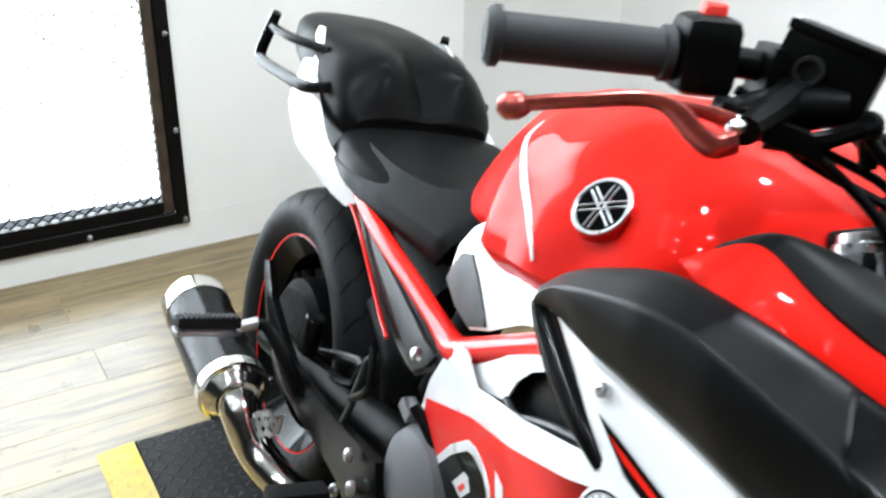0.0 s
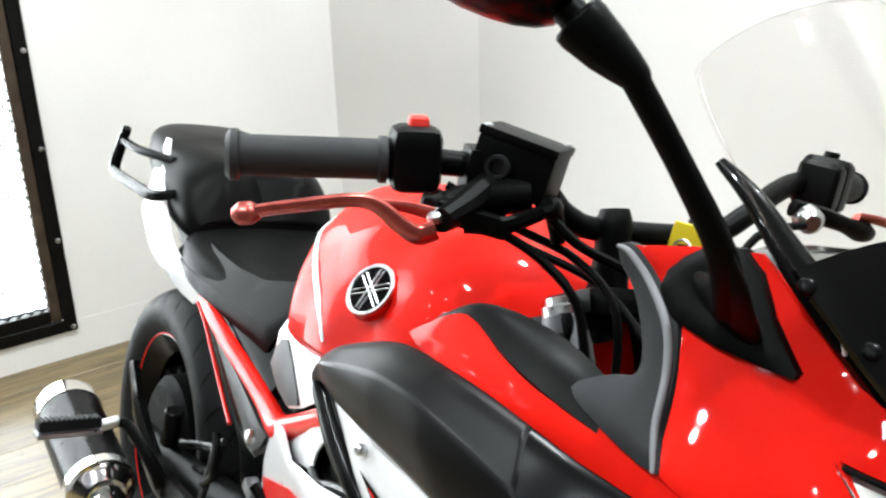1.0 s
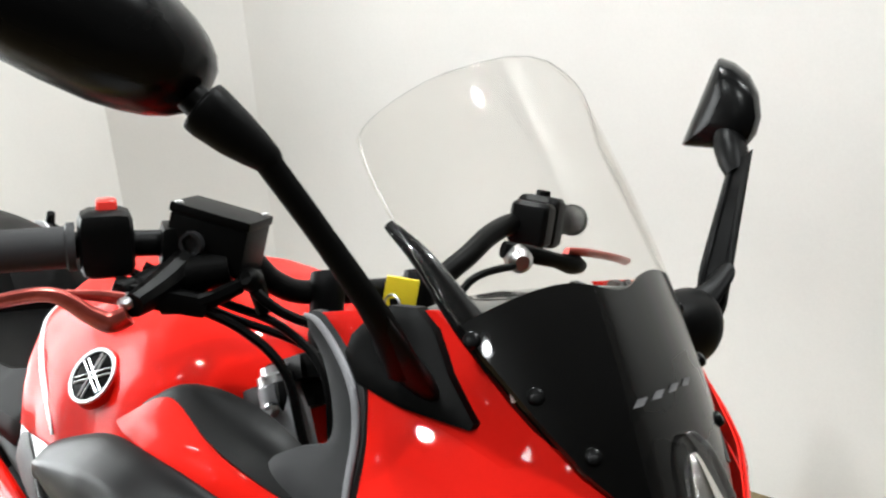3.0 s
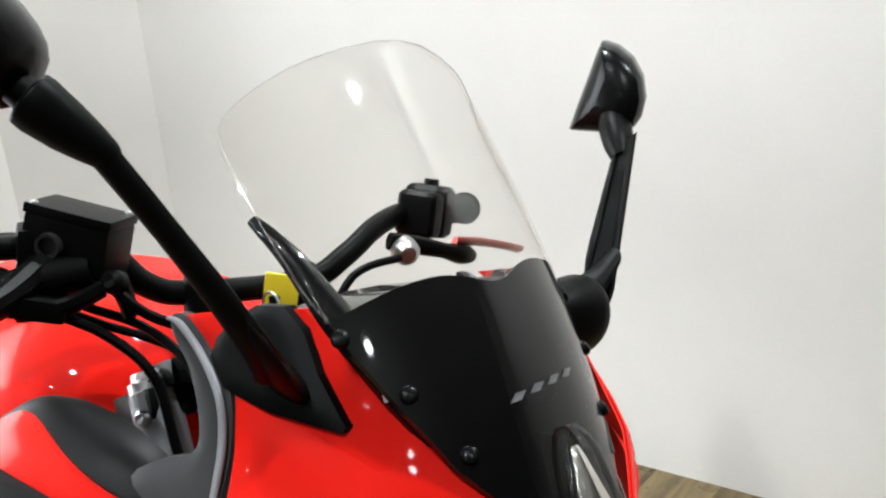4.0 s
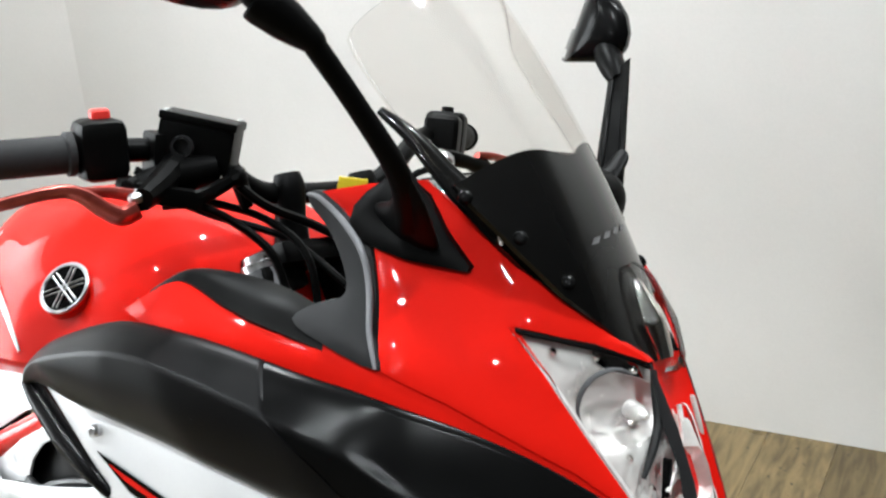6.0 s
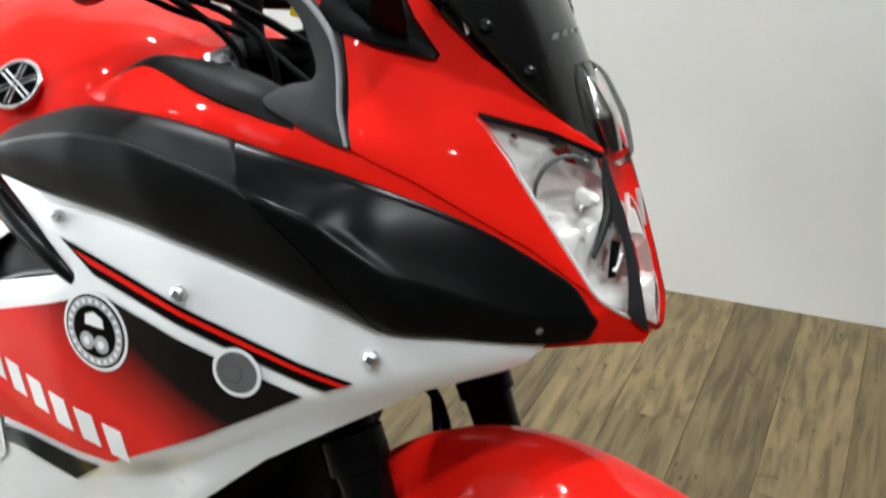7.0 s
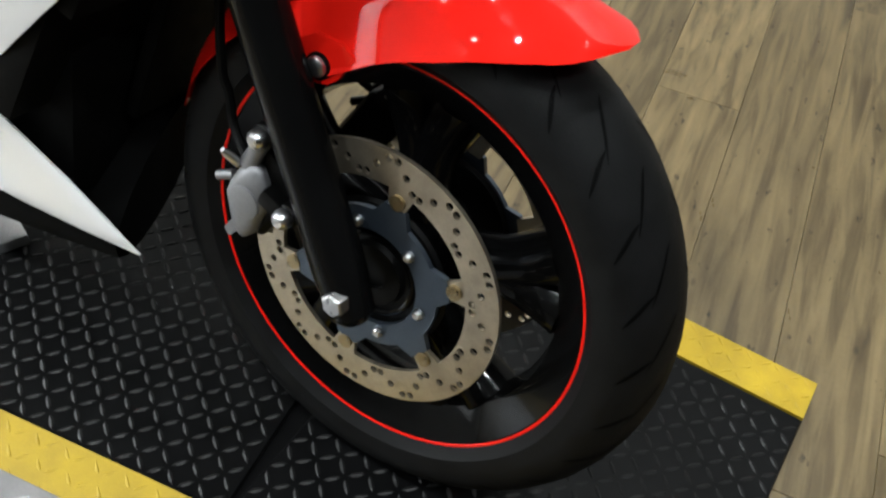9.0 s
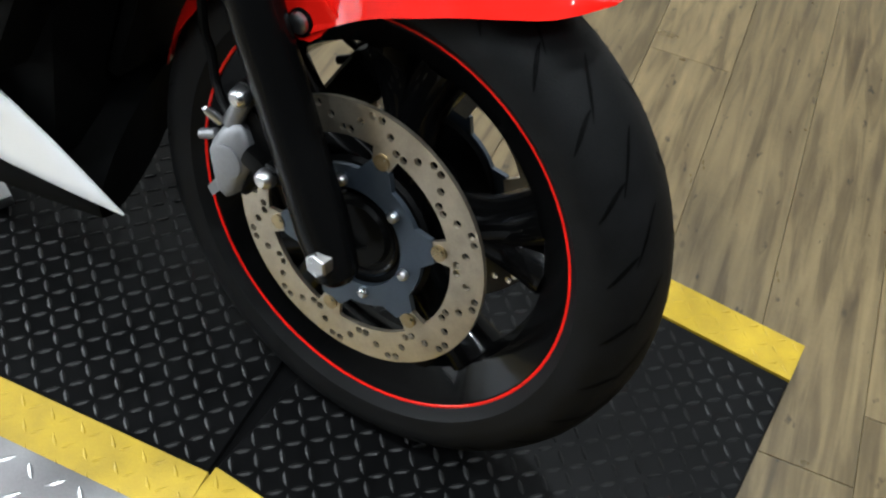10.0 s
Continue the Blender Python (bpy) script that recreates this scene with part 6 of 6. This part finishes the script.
wheel("rear_wheel", RW, 0.290, 0.082, 0.198, 5, "black cast rear wheel with red rim stripe", groove=-0.5)
for s in (-1, 1):
    part("swingarm", tube([(0.0, s * 0.115, 0.31), (0.20, s * 0.115, 0.345), (0.40, s * 0.105, 0.385), (0.56, s * 0.09, 0.40)], [0.026, 0.026, 0.03, 0.036], 12, 5, flat=0.6), IRON, bike, "black swingarm")
# added black disc that blocks the view through, for the wheel's dark inside
part("rear_wheel_filler", revolve([(0.0, -0.075), (0.10, -0.070), (0.118, -0.055), (0.122, 0.0), (0.118, 0.055), (0.0, 0.070)], RW, 40), ENGINE, bike, "black disc added to darken the inside of the rear wheel")
for s in (-1, 1):
    flat_panel([(0.003, 0.453), (0.03, 0.465), (0.087, 0.418), (0.177, 0.391), (0.242, 0.378), (0.33, 0.385), (0.428, 0.398), (0.50, 0.410), (0.57, 0.42), (0.60, 0.36), (0.54, 0.30), (0.484, 0.325), (0.396, 0.328), (0.315, 0.322), (0.215, 0.320), (0.148, 0.334), (0.067, 0.377)],
               ([0.0, 0.3, 0.6], [0.150, 0.166, 0.172]), "footrest_bracket", BLACK, s, "black cast footrest bracket", thick=0.012)
part("peg_bracket", tube([(0.30, -0.165, 0.36), (0.27, -0.185, 0.40), (0.225, -0.205, 0.432), (0.21, -0.215, 0.434)], [0.014, 0.012, 0.010, 0.009], 10, 6, flat=0.6), IRON, bike, "black pillion footrest bracket")
peg = part("pillion_footrest", block((0.030, 0.098, 0.018), pose(0.195, -0.292, 0.432, 0, -12), 0.006), RUBBER, bike, "ribbed black pillion footrest")
for k in range(12):
    part("footrest_rib", block((0.028, 0.004, 0.004), pose(0.197, -0.334 + 0.0076 * k, 0.4425, 0, -12), 0.001, seg=1), RUBBER, peg)
part("footrest_plate", block((0.034, 0.10, 0.008), pose(0.197, -0.292, 0.417, 0, -12), 0.002), STEEL, peg)
part("footrest_hinge", rod((0.20, -0.246, 0.425), (0.205, -0.215, 0.435), 0.010, 12), STEEL, peg)
foot = part("rider_footrest", block((0.030, 0.085, 0.018), pose(0.50, -0.235, 0.330), 0.006), RUBBER, bike, "black rider footrest")
part("brake_pedal", tube([(0.52, -0.19, 0.31), (0.62, -0.205, 0.27), (0.70, -0.215, 0.275)], 0.007, 10, 5), IRON, bike)
part("master_hose", tube([(0.46, -0.165, 0.45), (0.52, -0.175, 0.50), (0.50, -0.17, 0.55)], 0.006, 8, 6), IRON, bike)
part("rear_shock", rod((0.42, 0, 0.42), (0.50, 0, 0.66), 0.035, 18), ENGINE, bike)
part("chain_guard", block((0.30, 0.03, 0.02), pose(0.26, 0.10, 0.42, 0, -6), 0.006), IRON, bike)
part("rear_hugger", tube([(0.24, 0, 0.52), (0.34, 0, 0.46), (0.38, 0, 0.38)], 0.07, 16, 5, flat=0.25), IRON, bike)
part("rear_mudguard", tube([(-0.20, 0, 0.80), (-0.05, 0, 0.72), (0.20, 0, 0.67), (0.42, 0, 0.60)], [0.06, 0.08, 0.09, 0.08], 16, 5, flat=0.3), IRON, bike)
# exhaust
MA, MB = Vector((0.172, -0.226, 0.297)), Vector((-0.09, -0.228, 0.325))
md = (MB - MA).normalized()
can = part("silencer", tube([MA, MA + md * 0.002, MA + md * 0.235, MA + md * 0.237], [0.052, 0.057, 0.057, 0.055], 32, 1), CARBON, bike, "carbon fibre silencer can")
part("silencer_band", tube([MA - md * 0.008, MA - md * 0.006, MA + md * 0.014, MA + md * 0.015], [0.055, 0.059, 0.059, 0.0575], 32, 1), CHROME, can)
part("silencer_cap", tube([MB - md * 0.035, MB - md * 0.034, MB, MB + md * 0.012, MB + md * 0.02], [0.0575, 0.059, 0.059, 0.053, 0.030], 32, 1), CHROME, can, "chrome end cap")
part("silencer_inlet", tube([MA - md * 0.030, MA - md * 0.022, MA - md * 0.012, MA - md * 0.004], [0.036, 0.042, 0.050, 0.054], 28, 3), CHROME, can)
part("exhaust_pipe", tube([MA - md * 0.004, MA - md * 0.035 + Vector((0, 0.006, -0.016)), (0.240, -0.200, 0.230), (0.285, -0.175, 0.205), (0.34, -0.14, 0.188), (0.45, -0.11, 0.178), (0.60, -0.09, 0.175), (0.74, -0.08, 0.18)], [0.034, 0.033, 0.031, 0.030, 0.029, 0.027, 0.026, 0.026], 24, 6), CHROME, bike, "chrome exhaust pipe")
part("heel_guard", plate([(0.203, 0.267), (0.230, 0.295), (0.256, 0.309), (0.270, 0.305), (0.306, 0.330), (0.304, 0.299), (0.272, 0.268), (0.232, 0.253)], [circle(x, z, 0.004, 8) for x, z in ((0.225, 0.272), (0.24, 0.285), (0.255, 0.292), (0.245, 0.268), (0.262, 0.280), (0.280, 0.298), (0.278, 0.283))], 0.003, pose(0, -0.19, 0)), STEEL, bike)
# side stand on the far side
part("side_stand", tube([(0.60, 0.13, 0.26), (0.57, 0.22, 0.13), (0.55, 0.272, 0.068)], [0.014, 0.012, 0.012], 10, 4), IRON, bike, "black side stand")
part("stand_foot", block((0.07, 0.045, 0.008), pose(0.545, 0.277, 0.0645, -0.0), 0.003), IRON, bike)
part("belly_pan", tube([(0.70, 0, 0.24), (0.90, 0, 0.225), (1.12, 0, 0.235)], [0.10, 0.12, 0.11], 16, 5, flat=0.35), ENGINE, bike)

# braided hose, brake reservoir and guard loop by the footrest
part("braided_hose", tube([(0.462, -0.14, 0.515), (0.452, -0.148, 0.503), (0.448, -0.15, 0.477), (0.444, -0.152, 0.453), (0.446, -0.155, 0.432), (0.437, -0.16, 0.394)], 0.0055, 8, 6), GREY, bike, "worn braided hose")
part("guard_loop", tube([(0.175, -0.11, 0.352), (0.190, -0.11, 0.374), (0.355, -0.11, 0.447), (0.360, -0.11, 0.42), (0.344, -0.11, 0.402), (0.198, -0.11, 0.340), (0.175, -0.11, 0.352)], 0.008, 8, 4), BLACK, bike)
part("rear_reservoir", rod((0.235, -0.14, 0.40), (0.245, -0.14, 0.465), 0.016, 14), BLACK, bike, "small black rear brake reservoir")
for x, z in ((0.545, 0.365), (0.50, 0.33), (0.52, 0.40)):
    bolt(bike, (x, -0.182, z), 0.010, (0, -1, 0.1), STEEL)
part("spark_lead", tube([(0.60, -0.15, 0.52), (0.63, -0.14, 0.50), (0.66, -0.13, 0.47), (0.64, -0.13, 0.43)], 0.008, 8, 6), BLACK, bike)
part("connector", block((0.03, 0.02, 0.018), pose(0.575, -0.14, 0.50, 0, 20), 0.004), ALLOY, bike)

# bronze exhaust headers in the dark behind the radiator, and two bright screws under the fairing
BRONZE = mat("heated_steel", (0.10, 0.06, 0.022), 0.35, metal=1.0, var=0.3, scale=40)
for x, y, z in ((1.085, -0.105, 0.435), (1.118, -0.085, 0.462), (1.145, -0.06, 0.495)):
    part("exhaust_header", tube([(x - 0.035, y, z + 0.068), (x - 0.018, y, z + 0.048), (x - 0.008, y, z + 0.022), (x - 0.014, y, z + 0.006)], [0.004, 0.0075, 0.0075, 0.004], 14, 4), BRONZE, bike, "bronze tinted exhaust header")
for x, y, z in ((1.2555, -0.130, 0.620), (1.268, 0.110, 0.621)):
    bolt(bike, (x, y, z), 0.0075, (0.6, -0.7, -0.2), WHITE, "fairing_screw", 0.012)
